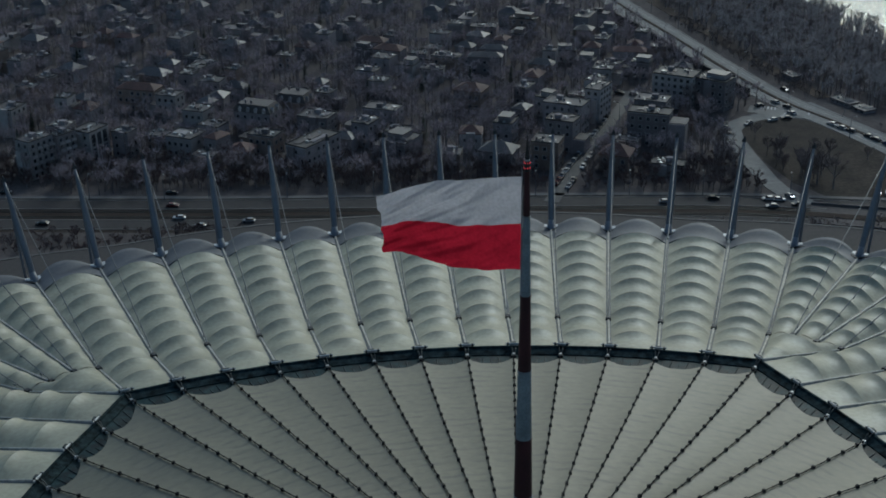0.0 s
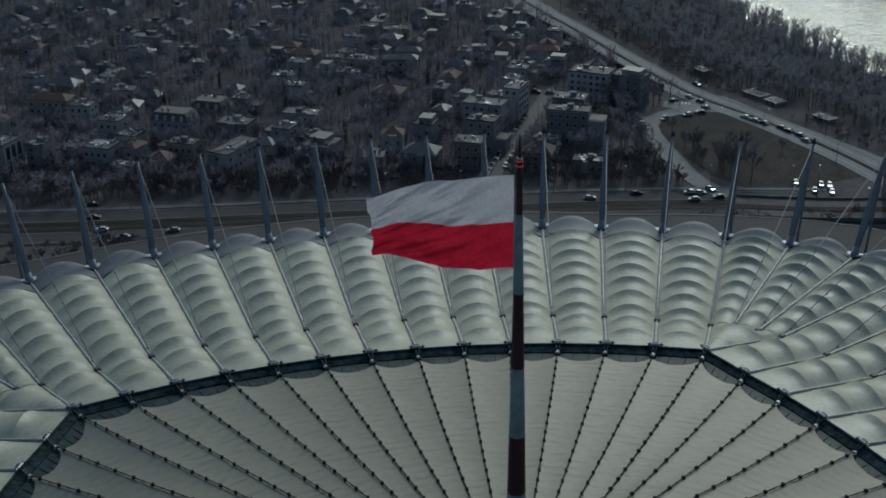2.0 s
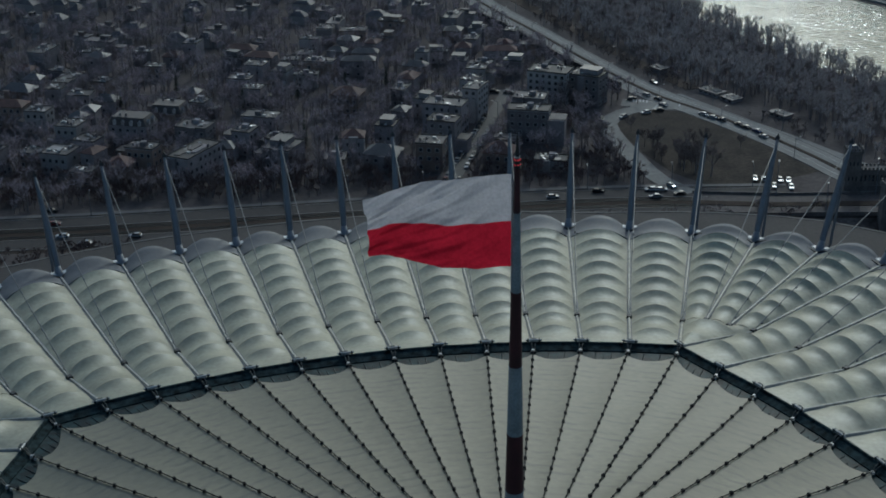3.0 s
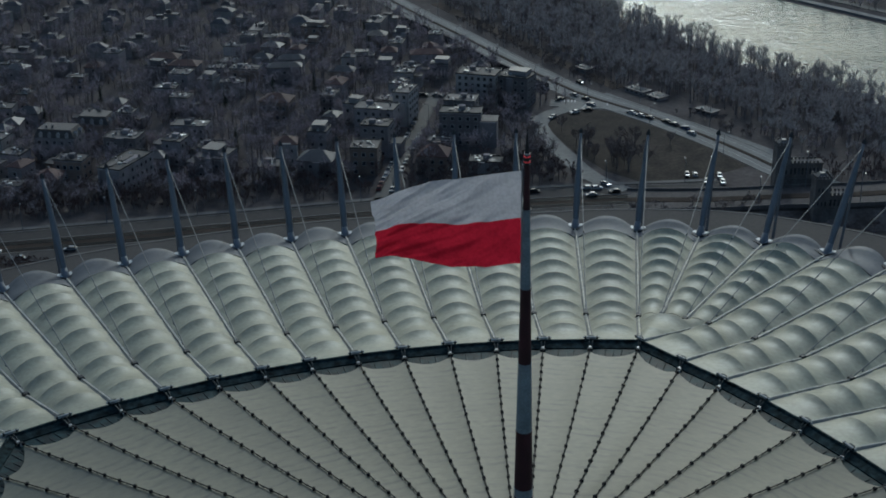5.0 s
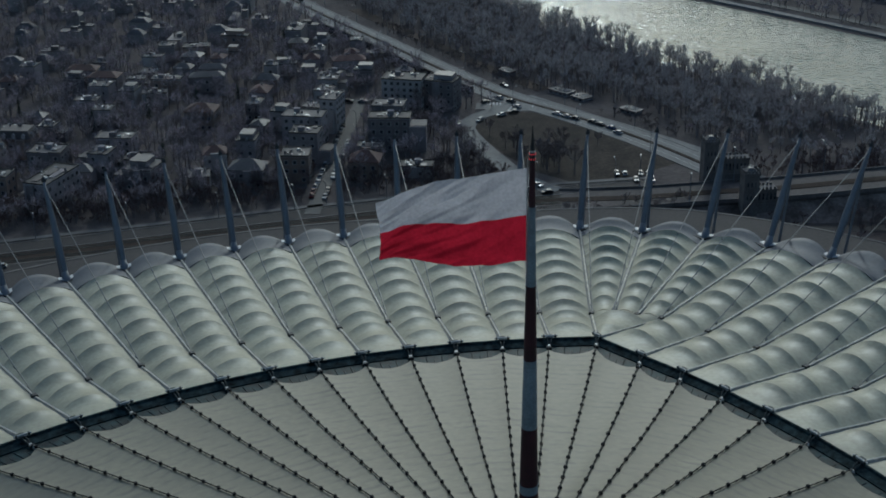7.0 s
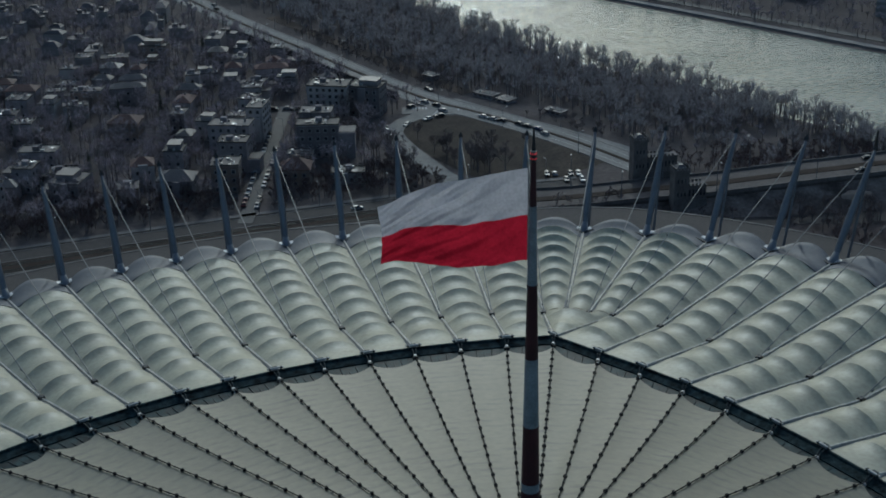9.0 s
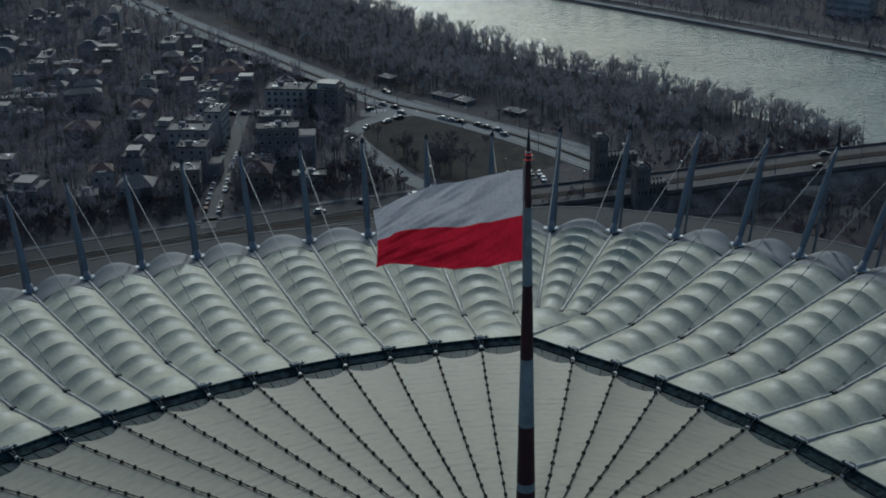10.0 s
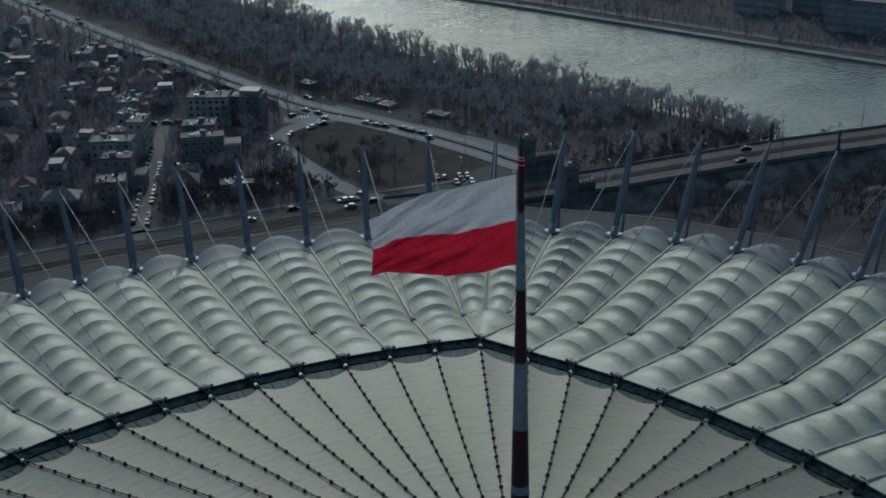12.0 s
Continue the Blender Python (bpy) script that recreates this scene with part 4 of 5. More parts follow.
# ---------------------------------------------------------------- houses
def window_mesh():
    """One connected casement: frame with a recessed pane and a sill."""
    w, h, iw, ih = 0.75, 1.5, 0.58, 1.34
    s = Shape()
    s.v = [(-w, -0.12, -0.1), (w, -0.12, -0.1), (w, -0.12, h), (-w, -0.12, h), (-w, 0.1, -0.1), (w, 0.1, -0.1), (w, 0.1, h), (-w, 0.1, h),
           (-iw, -0.12, 0.06), (iw, -0.12, 0.06), (iw, -0.12, ih), (-iw, -0.12, ih), (-iw, -0.03, 0.06), (iw, -0.03, 0.06), (iw, -0.03, ih), (-iw, -0.03, ih)]
    s.f = [(0, 1, 9, 8), (1, 2, 10, 9), (2, 3, 11, 10), (3, 0, 8, 11), (8, 9, 13, 12), (9, 10, 14, 13), (10, 11, 15, 14), (11, 8, 12, 15), (4, 5, 1, 0), (5, 6, 2, 1), (6, 7, 3, 2), (7, 4, 0, 3), (12, 13, 14, 15)]
    me = s.mesh("window", M["frame_white"])
    me.materials.append(M["window"])
    me.polygons[12].material_index = 1
    return me


WIN_ME = window_mesh()
BALC_ME = Shape().box((0, -0.55, -0.15), (2.6, 1.1, 0.15)).box((0, -1.05, 0), (2.6, 0.08, 0.95)).box((-1.27, -0.55, 0), (0.06, 1.0, 0.95)).box((1.27, -0.55, 0), (0.06, 1.0, 0.95)).mesh("balcony", M["plaster_white"])
CHIM_ME = Shape().box((0, 0, 0), (0.8, 0.6, 1.3)).box((0, 0, 1.3), (0.95, 0.75, 0.15)).mesh("chimney", M["plaster"])
HATCH_ME = Shape().box((0, 0, 0), (0.9, 0.9, 0.7)).mesh("roof_hatch", M["sheet_new"])
DORMER_ME = Shape().box((0, 0, 0), (1.5, 1.6, 1.7)).add([(-0.95, -0.95, 1.68), (0.95, -0.95, 1.68), (0, -0.95, 2.5), (-0.95, 0.9, 1.68), (0.95, 0.9, 1.68), (0, 0.9, 2.5)], [(0, 1, 2), (5, 4, 3), (1, 4, 5, 2), (0, 2, 5, 3), (0, 3, 4, 1)]).mesh("dormer", M["plaster_white"])
# a shed-shaped light added for sun glints; its zinc pane leans to the south-east
LIGHT_ME = Shape().add([(-0.8, -0.7, 0), (0.8, -0.7, 0), (0.8, 0.7, 0), (-0.8, 0.7, 0), (-0.8, -0.7, 0.75), (0.8, -0.7, 0.15), (0.8, 0.7, 0.4), (-0.8, 0.7, 1.0)], [(4, 5, 6, 7), (0, 1, 5, 4), (1, 2, 6, 5), (2, 3, 7, 6), (3, 0, 4, 7)]).mesh("roof_light", M["sheet_new"])
HOUSES = []
house_rng = random.Random(4)


def house(x, y, w, d, h, turn=25.0, wall="plaster", roof="flat", label="", balcony=False, rows=True, category="house"):
    """A house whose front (width w) faces the stadium; turn: degrees clockwise from above."""
    HOUSES.append((x, y, max(w, d) / 2))
    k = 0.74
    w, d, h = w / k, d / k, h / k
    rng = house_rng
    words = {"plaster": "grey plaster", "plaster_warm": "ochre plaster", "plaster_white": "pale plaster"}[wall]
    kinds = {"flat": "flat felt roof", "hip": "hipped sheet metal roof", "tile": "tiled hip roof", "mansard": "dark mansard roof"}[roof]
    ob = thing("house" if category == "house" else "apartment_block", label or f"{words} house with {kinds} among bare trees", category, "houses of the district", place=pose(x, y, 0, 0, 0, -turn) @ Matrix.Scale(k, 4))
    body = Shape().box((0, 0, -0.3), (w, d, h + 0.3))
    part("wall", body, M[wall], ob)
    # a projecting bay or stair tower on the front, and a string course
    if rng.random() < 0.55 and w > 7:
        bx, bw = rng.uniform(-0.28, 0.28) * w, rng.uniform(2.6, 4.2)
        part("bay", Shape().box((bx, -d / 2 - 0.5, -0.3), (bw, 1.4, h * rng.choice((0.72, 0.98, 1.06)) + 0.3)), M[wall], ob)
    part("cornice", Shape().box((0, 0, h - 0.32), (w + 0.34, d + 0.34, 0.26)), M["plaster_white" if rng.random() < 0.4 else wall], ob)
    if roof == "mansard":
        rise = 3.4
        part("roof", Shape().box((0, 0, h), (w + 0.5, d + 0.5, rise), 0, 0.80).box((0, 0, h + rise), ((w + 0.5) * 0.8, (d + 0.5) * 0.8, 0.25)), M["roof_slate"], ob)
        for f_, ln_, dp_ in ((0, w, d), (90, d, w)):
            for q in range(max(2, int(ln_ / 4.0))):
                dm = part("dormer", DORMER_ME, None, ob, "pale gabled dormer")
                n_ = max(2, int(ln_ / 4.0))
                dm.matrix_basis = pose(0, 0, 0, 0, 0, f_) @ pose((q + 0.5 - n_ / 2) * ln_ * 0.86 / n_, -dp_ / 2 + 0.55, h + 0.2)
        for _ in range(3):
            c = part("chimney", CHIM_ME, None, ob)
            c.matrix_basis = pose(rng.uniform(-0.35, 0.35) * w, rng.uniform(-0.25, 0.25) * d, h + rise)
    elif roof == "flat":
        r = Shape().box((0, 0, h + 0.002), (w + 0.3, d + 0.3, 0.18))
        for cx, cy, sx, sy in ((0, -d / 2, w + 0.4, 0.3), (0, d / 2, w + 0.4, 0.3), (-w / 2, 0, 0.3, d - 0.3), (w / 2, 0, 0.3, d - 0.3)):
            r.box((cx, cy, h + 0.15), (sx, sy, 0.45))
        rf = part("roof", r, M["roof_flat"], ob)
        if rng.random() < 0.6:
            part("stair_head", Shape().box((rng.uniform(-w, w) * 0.2, rng.uniform(-d, d) * 0.15, h + 0.18), (2.8, 2.4, 1.9)), M["plaster"], ob)
        for _ in range(rng.randint(1, 3)):
            c = part("chimney", CHIM_ME, None, ob)
            c.matrix_basis = pose(rng.uniform(-0.4, 0.4) * w, rng.uniform(-0.35, 0.35) * d, h + 0.18)
        if rng.random() < 0.2 and w > 8:
            aw, ad, ax = w * rng.uniform(0.45, 0.7), d * rng.uniform(0.5, 0.75), rng.uniform(-0.12, 0.12) * w
            part("attic_storey", Shape().box((ax, 0.08 * d, h + 0.18), (aw, ad, 2.3)), M[wall], ob)
            part("attic_roof", Shape().box((ax, 0.08 * d, h + 2.48), (aw + 0.5, ad + 0.5, 0.22)), M["roof_metal"], ob)
        for _ in range(rng.randint(1, 3)):
            sl = part("roof_light", LIGHT_ME, None, ob, "tilted roof light added for sun glints")
            sl.matrix_basis = pose(rng.uniform(-0.42, 0.42) * w, rng.uniform(-0.4, 0.4) * d, h + 0.18, 0, 0, rng.uniform(-25, 25)) @ Matrix.Diagonal((rng.uniform(0.35, 0.9), rng.uniform(0.3, 0.6), 0.6, 1))
        for _ in range(rng.randint(2, 4)):
            px_, py_ = rng.uniform(-0.36, 0.36) * w, rng.uniform(-0.34, 0.34) * d
            part("roof_patch", Shape().box((px_, py_, h + 0.18), (rng.uniform(0.15, 0.3) * w, rng.uniform(0.2, 0.4) * d, rng.uniform(0.05, 0.5))), M[rng.choice(("roof_slate", "roof_slate", "roof_metal", wall))], ob)
        for _ in range(rng.randint(2, 6)):
            q = part("roof_hatch", HATCH_ME, None, ob)
            q.matrix_basis = pose(rng.uniform(-0.42, 0.42) * w, rng.uniform(-0.4, 0.4) * d, h + 0.18, 0, 0, rng.choice((0, 90))) @ Matrix.Diagonal((rng.uniform(0.5, 1.6), rng.uniform(0.5, 1.2), rng.uniform(0.5, 1.5), 1))
        if y < 430 and rng.random() < 0.55:
            ww, dd, hh = w * rng.uniform(0.35, 0.6), d * rng.uniform(0.5, 0.9), h * rng.uniform(0.45, 0.8)
            sx_ = rng.choice((-1, 1))
            part("annex", Shape().box((sx_ * (w / 2 + ww / 2 - 0.4), rng.uniform(-0.2, 0.2) * d, -0.3), (ww, dd, hh + 0.3)), M[wall], ob)
            part("annex_roof", Shape().box((sx_ * (w / 2 + ww / 2 - 0.35), 0, hh + 0.003), (ww + 0.3, dd * 1.05, 0.3)), M["roof_flat"], ob)
        if rng.random() < 0.5:
            v = Shape().box((rng.uniform(-0.3, 0.3) * w, rng.uniform(-0.3, 0.3) * d, h + 0.18), (1.6, 1.2, 0.7))
            part("roof_vent", v, M["bracket"], ob)
    else:
        o, rise = 0.45, min(w, d) * rng.uniform(0.24, 0.36)
        ins = min(w, d) * 0.48
        a, b = w / 2 + o, d / 2 + o
        rx, ry = (max(0.3, a - ins), 0.05) if w >= d else (0.05, max(0.3, b - ins))
        r = Shape().add([(-a, -b, h), (a, -b, h), (a, b, h), (-a, b, h), (-rx, -ry, h + rise), (rx, -ry, h + rise), (rx, ry, h + rise), (-rx, ry, h + rise), (-a, -b, h - 0.25), (a, -b, h - 0.25), (a, b, h - 0.25), (-a, b, h - 0.25)],
                        [(0, 1, 5, 4), (1, 2, 6, 5), (2, 3, 7, 6), (3, 0, 4, 7), (4, 5, 6, 7), (8, 9, 1, 0), (9, 10, 2, 1), (10, 11, 3, 2), (11, 8, 0, 3), (11, 10, 9, 8)])
        part("roof", r, M["roof_tile" if roof == "tile" else "roof_metal"], ob)
        for _ in range(rng.randint(1, 2)):
            c = part("chimney", CHIM_ME, None, ob)
            c.matrix_basis = pose(rng.uniform(-0.5, 0.5) * rx, 0.6, h + rise * 0.7)
    storeys = max(1, int((h - 0.6) / 3.0))
    if rows:
        for face, length in ((0, w), (1, d), (3, d))[: 3 if y < 385 else 1]:
            n = max(1, int((length - 1.0) / (3.0 if y < 385 else 4.2)))
            for s in range(storeys):
                for i in range(n):
                    if rng.random() < 0.12:
                        continue
                    off = (i + 0.5 - n / 2) * (length - 1.0) / n
                    z = 0.9 + s * (h - 0.5) / storeys
                    m = pose(0, 0, 0, 0, 0, 90 * (1 if face == 1 else -1 if face == 3 else 0)) @ pose(off, -(d if face == 0 else w) / 2 - 0.02, z)
                    win = part("window", WIN_ME, None, ob)
                    win.matrix_basis = m @ Matrix.Diagonal((1.2, 1, 1.2, 1))
                    if balcony and face in (0, 1) and s:
                        bl = part("balcony", BALC_ME, None, ob)
                        bl.matrix_basis = m @ pose(0, 0, -0.8)
    return ob


# buildings that stand out, placed one by one
house(-113.0, 306.5, 6.4, 9.7, 12.5, 39, "plaster_white", "flat", "white apartment block with grid of balconies", balcony=True, category="apartment")
house(-105.0, 311.0, 3.7, 7.4, 12, 42, "plaster", "flat", "grey apartment block beside a white one", balcony=True, category="apartment")
modern = house(-97.6, 318.0, 7.1, 9.6, 11, 30, "plaster_white", "flat", "pale modern block with tall dark windows", category="apartment")
for q_ in range(3):
    for r_ in range(2):
        pane_ = part("tall_window", Shape().box((0, 0, 0), (0.16, 2.5, 5.6)), M["window"], modern, "tall dark window")
        pane_.matrix_basis = pose(7.1 / 0.74 / 2 + 0.06, -3.9 + 3.8 * q_, 1.6 + 6.4 * r_)
house(-130.1, 348.8, 8.0, 8.8, 9.5, 22, "plaster_white", "flat")
house(-109.6, 331.7, 7.4, 6.4, 8, 18, "plaster", "flat")
house(-87.4, 321.8, 6.0, 6.0, 8.5, 24, "plaster", "flat")
house(-88.7, 371.1, 15.0, 6.9, 8, 20, "plaster_warm", "tile")
house(-76.8, 361.6, 7.9, 6.6, 8, 22, "plaster_white", "flat")
house(-113.1, 360.2, 4.8, 6.0, 9, 20, "plaster_white", "flat")
house(-67.6, 321.3, 9.8, 9.0, 6.5, 28, "plaster_white", "flat", "white villa behind the avenue with a dark flat roof")
house(-59.1, 329.2, 7.8, 6.6, 7, 30, "plaster", "flat")
house(-64.9, 340.3, 7.9, 7.9, 9, 25, "plaster_white", "flat", "pale villa with tall windows and flat roof")
house(-44.8, 339.5, 13.9, 8.2, 8, 25, "plaster", "mansard", "broad grey villa with dark mansard roof and pale dormers")
house(-41.5, 319.2, 9.7, 6.7, 6.5, 27, "plaster_warm", "flat")
house(-48.9, 312.0, 7.4, 7.5, 4, 17, "plaster_warm", "tile", "low house with faded red roof")
house(-32.3, 352.8, 11.6, 7.8, 7, 25, "plaster_warm", "mansard", "ochre villa with mansard roof and lit gable")
house(-24.4, 330.3, 11.0, 8.0, 8.5, 26, "plaster", "flat")
house(-25.5, 306.0, 8.1, 17.9, 8.5, 38, "plaster", "flat", "long grey block with flat roof and stair head", category="apartment")
house(-8.2, 323.5, 6.6, 7.9, 8, 32, "plaster", "flat")
house(-1.9, 337.2, 12.2, 7.3, 8, 25, "plaster", "flat")
house(2.7, 307.8, 9.4, 11.2, 7, 34, "plaster", "flat")
house(30.5, 358.3, 10.5, 8.4, 7, 28, "plaster_warm", "tile", "brown house with red tiled roof")
house(38.0, 318.0, 6.4, 7.4, 8, 25, "plaster", "flat")
house(45.7, 334.6, 5.1, 6.0, 7, 31, "plaster", "hip", "grey house with bright metal pyramid roof")
house(33.3, 297.1, 11.0, 8.1, 6, 26, "plaster", "hip")
house(48.6, 295.3, 8.7, 8.3, 9, 22, "plaster_warm", "flat")
house(55.9, 310.8, 9.5, 7.4, 10.5, 29, "plaster", "flat", category="apartment")
house(59.9, 327.9, 13.9, 8.1, 10.5, 30, "plaster", "flat", category="apartment")
house(72.9, 339.3, 5.7, 10.7, 12, 33, "plaster_white", "flat", category="apartment")
house(85.1, 311.9, 13.8, 7.0, 11.5, 23, "plaster", "flat", "long grey apartment block at a junction", category="apartment")
house(88.1, 321.7, 10.6, 8.1, 12.5, 27, "plaster", "flat", "grey apartment block with water tank on roof", category="apartment")
house(69.7, 289.9, 9.4, 8.1, 6, 25, "plaster_warm", "tile", "tiled corner house beside the street")
house(85.2, 284.6, 10.5, 6.0, 3.6, 24, "plaster_white", "flat")
house(103.5, 351.5, 14.7, 9.7, 12, 33, "plaster_white", "flat", "broad pale apartment block above the loop road", category="apartment")
house(116.2, 346.5, 11.8, 8.7, 11, 41, "plaster", "flat", category="apartment")

# the rest of the district: rows along the streets
rng = random.Random(12)
E_S, E_P = Vector((math.sin(radians(25)), math.cos(radians(25)))), Vector((math.cos(radians(25)), -math.sin(radians(25))))
far_walls, far_roofs = Shape(), Shape()
for i in range(-44, 24):
    for j in range(-4, 38):
        p = Vector((20, 330)) + E_P * (i * 12.4 + rng.uniform(-2.5, 2.5)) + E_S * (j * 14.0 + rng.uniform(-2.5, 2.5))
        x, y = p
        if i % 6 == 0 or y < 292 + abs(x) * 0.09 or y > 830 or x > emb_x(y) - 17 or x < -75 - (y - 285) * 0.62:
            continue
        if any(math.hypot(x - a, y - b) < r + 5.5 for a, b, r in HOUSES) or dist_line(x, y, street_line) < 8.5 or dist_line(x, y, loop_line) < 13 or dist_line(x, y, cross_line) < 7:
            continue
        if rng.random() < (0.45 if y < 400 else 0.4 if y < 455 else 0.45):
            continue
        big = rng.random() < 0.16
        w, d = rng.uniform(5, 9) * (1.5 if big else 1), rng.uniform(4.8, 7.5)
        h = rng.choice((4.5, 5, 6, 7)) + (1.5 if big else 0)
        turn = 25 + rng.choice((0, 0, 90, -8, 10)) + rng.uniform(-5, 5)
        if y < 455:
            house(x, y, w, d, h, turn, rng.choice(("plaster", "plaster", "plaster_warm", "plaster_white")), rng.choice(("flat", "flat", "flat", "hip", "tile")))
            continue
        HOUSES.append((x, y, max(w, d) / 2))
        h, d = h * 0.9, d * 0.75
        far_walls.box((x, y, -0.2), (w, d, h), turn)
        kind_ = rng.random()
        if kind_ < 0.45:
            far_roofs.box((x, y, h - 0.19), (w + 0.4, d + 0.4, 0.3), turn)
            far_roofs.box((x + rng.uniform(-0.25, 0.25) * w, y + rng.uniform(-0.2, 0.2) * d, h + 0.1), (w * 0.35, d * 0.4, 1.5), turn)
        else:
            far_roofs.box((x, y, h - 0.19), (w + 0.5, d + 0.5, rng.uniform(1.3, 2.4)), turn, rng.uniform(0.12, 0.5))
        if rng.random() < 0.5:
            a_ = radians(-turn)
            far_walls.box((x + math.cos(a_) * w * 0.62, y + math.sin(a_) * w * 0.62, -0.2), (w * 0.45, d * 0.7, h * 0.62), turn)
            far_roofs.box((x + math.cos(a_) * w * 0.62, y + math.sin(a_) * w * 0.62, h * 0.62 - 0.19), (w * 0.48, d * 0.75, 0.35), turn)
        far_roofs.box((x + rng.uniform(-1.5, 1.5), y, h), (0.7, 0.7, 1.7), turn)
for nm_, sh_, mt_, lb_ in (("distant_house_walls", far_walls, "plaster_white", "plaster walls of distant houses among trees"), ("distant_house_roofs", far_roofs, "roof_far", "grey and brown roofs of distant houses")):
    structure(nm_, sh_, M[mt_], lb_, "houses", kind="stuff")

# ---------------------------------------------------------------- trees of the place
rng = random.Random(8)


def free_spot(x, y, gap=1.0):
    return all(math.hypot(x - a, y - b) > r + gap for a, b, r in HOUSES)


# strip behind the avenue
for i in range(85):
    x = rng.uniform(-150, 104)
    y = 271 + (40 - x) * 0.125 + rng.uniform(8, 24)
    if free_spot(x, y, 0.5) and dist_line(x, y, street_line) > 5 and dist_line(x, y, loop_line) > 6:
        tree(x, y, 0, None, rng.uniform(0.32, 0.55))
# round the loop and on the grass
for i in range(17):
    x, y = (rng.gauss(128, 4), rng.gauss(277, 7)) if i % 3 else (rng.uniform(118, 156), rng.uniform(266, 300))
    if dist_line(x, y, embank_line) > 11 and dist_line(x, y, loop_line) > 5:
        tree(x, y, 0, None, rng.uniform(0.5, 0.8))
for i in range(20):
    x, y = rng.uniform(98, 112), rng.uniform(270, 350)
    if free_spot(x, y) and dist_line(x, y, loop_line) > 5:
        tree(x, y, 0, None, rng.uniform(0.5, 0.75))
for i in range(34):
    p = (rng.uniform(-130, 90), rng.uniform(320, 480))
    if free_spot(*p, 1.5) and dist_line(*p, street_line) > 6:
        tree(*p, 0, "fir", rng.uniform(0.6, 0.95))

strip = []
while len(strip) < 760:
    x = rng.uniform(-165, 112)
    y = 271 + (40 - x) * 0.125 + rng.uniform(2.5, 27)
    if free_spot(x, y, 0.3) and dist_line(x, y, street_line) > 4.5 and dist_line(x, y, loop_line) > 5.5:
        strip.append((x, y, -0.2))
wood_stuff("avenue_trees", strip, "dense dark bare trees behind the avenue", 350, 2.8, 6.2, 300, 1.25, "twig_dark", (-0.1, 1.5), 0.042)
town = []
while len(town) < 5500:
    y = 285 + 560 * rng.random() ** 1.35
    x = rng.uniform(-110 - (y - 285) * 0.55, emb_x(y) - 11)
    if free_spot(x, y, -0.5) and dist_line(x, y, street_line) > 5.5 and dist_line(x, y, loop_line) > 5 and dist_line(x, y, avenue_line) > 15 and dist_line(x, y, cross_line) > 4 and not (x > 113 and y < 334) and (y > 312 + max(0, -0.12 * x) or rng.random() < 0.35):
        town.append((x, y, 0))
wood_stuff("town_trees", town, "bare garden trees filling the blocks between the houses", 300, 5.0, 10.0, 200, 1.1, "twig_hazed", (-0.1, 1.5), 0.042)

river = []
while len(river) < 3300:
    y = 222 + 640 * rng.random() ** 1.15
    lo, hi = emb_x(y) + 16 + (7 if 290 < y < 345 else 0), bank_near(y) - 2
    x = lo + (hi - lo) * rng.random() ** 0.85
    if dist_line(x, y, embank_line) < 13 or (y < 268 and x < bank_near(y) - 17 and rng.random() < 0.93):
        continue
    river.append((x, y, -0.5))
wood_stuff("river_wood", river, "bare brown riverside woodland in winter", 400, 6, 11, 230, 0.8, "twig_far_haze", (0.3, 2.3), 0.038)
under = []
while len(under) < 1100:
    y = 222 + 520 * rng.random() ** 1.2
    lo, hi = emb_x(y) + 18 + (14 if 290 < y < 345 else 0), bank_near(y) - 9
    x = lo + (hi - lo) * rng.random()
    if dist_line(x, y, embank_line) > 14 and (y > 268 or x > bank_near(y) - 17 or rng.random() < 0.25):
        under.append((x, y, -0.3))
wood_stuff("woodland_scrub", under, "low dark scrub under the riverside trees", 450, 2.5, 5.0, 90, 1.3, "twig_hazed")
scrub = [(bank_near(y) + rng.uniform(-3, 4), y, -2.6) for y in (rng.uniform(240, 520) for _ in range(170))]
wood_stuff("bank_scrub", scrub, "low bare scrub along the water's edge", 500, 2, 4.5, 70, 1.4)
far = []
for _ in range(1300):
    y = rng.uniform(120, 620)
    far.append((bank_far(y) + 8 + 75 * rng.random() ** 1.2, y, -1.7))
wood_stuff("far_bank_trees", far, "bare trees beyond the river", 600, 3, 6.5, 90, 1.3, "twig_hazed")

low = []
for _ in range(300):
    x = rng.uniform(150, 330)
    y = rng.uniform(110, 215) - 0.2 * (x - 180)
    deck_y = 211 - 0.21 * (x - 210)
    if y < deck_y - 11 and math.hypot(x / 1.28, y) > 172 and dist_line(x, y, embank_line) > 8:
        low.append((x, y, 0))
for _ in range(380):
    x = rng.uniform(176, 285)
    y = 212 - 0.245 * (x - 200) + rng.uniform(9.5, 40)
    if x < bank_near(y) - 2 and dist_line(x, y, embank_line) > 8:
        low.append((x, y, 0))
slope_trees = []
for _ in range(150):
    x = rng.uniform(186, 285)
    slope_trees.append((x, 212 - 0.245 * (x - 200) - rng.uniform(15, 42), 0))
wood_stuff("slope_trees", [p for p in slope_trees if dist_line(p[0], p[1], embank_line) > 8], "bare young trees on dark ground below the viaduct", 750, 3.5, 7.5, 150, 0.9, "twig", (-0.1, 1.6), 0.06)
wood_stuff("viaduct_trees", low, "bare trees and scrub beside the viaduct", 700, 3, 6.5, 120, 1.1, "twig_dark")

verge_bush = []
for _ in range(260):
    y = rng.uniform(285, 470)
    verge_bush.append((emb_x(y) + rng.uniform(9, 17), y, 0))
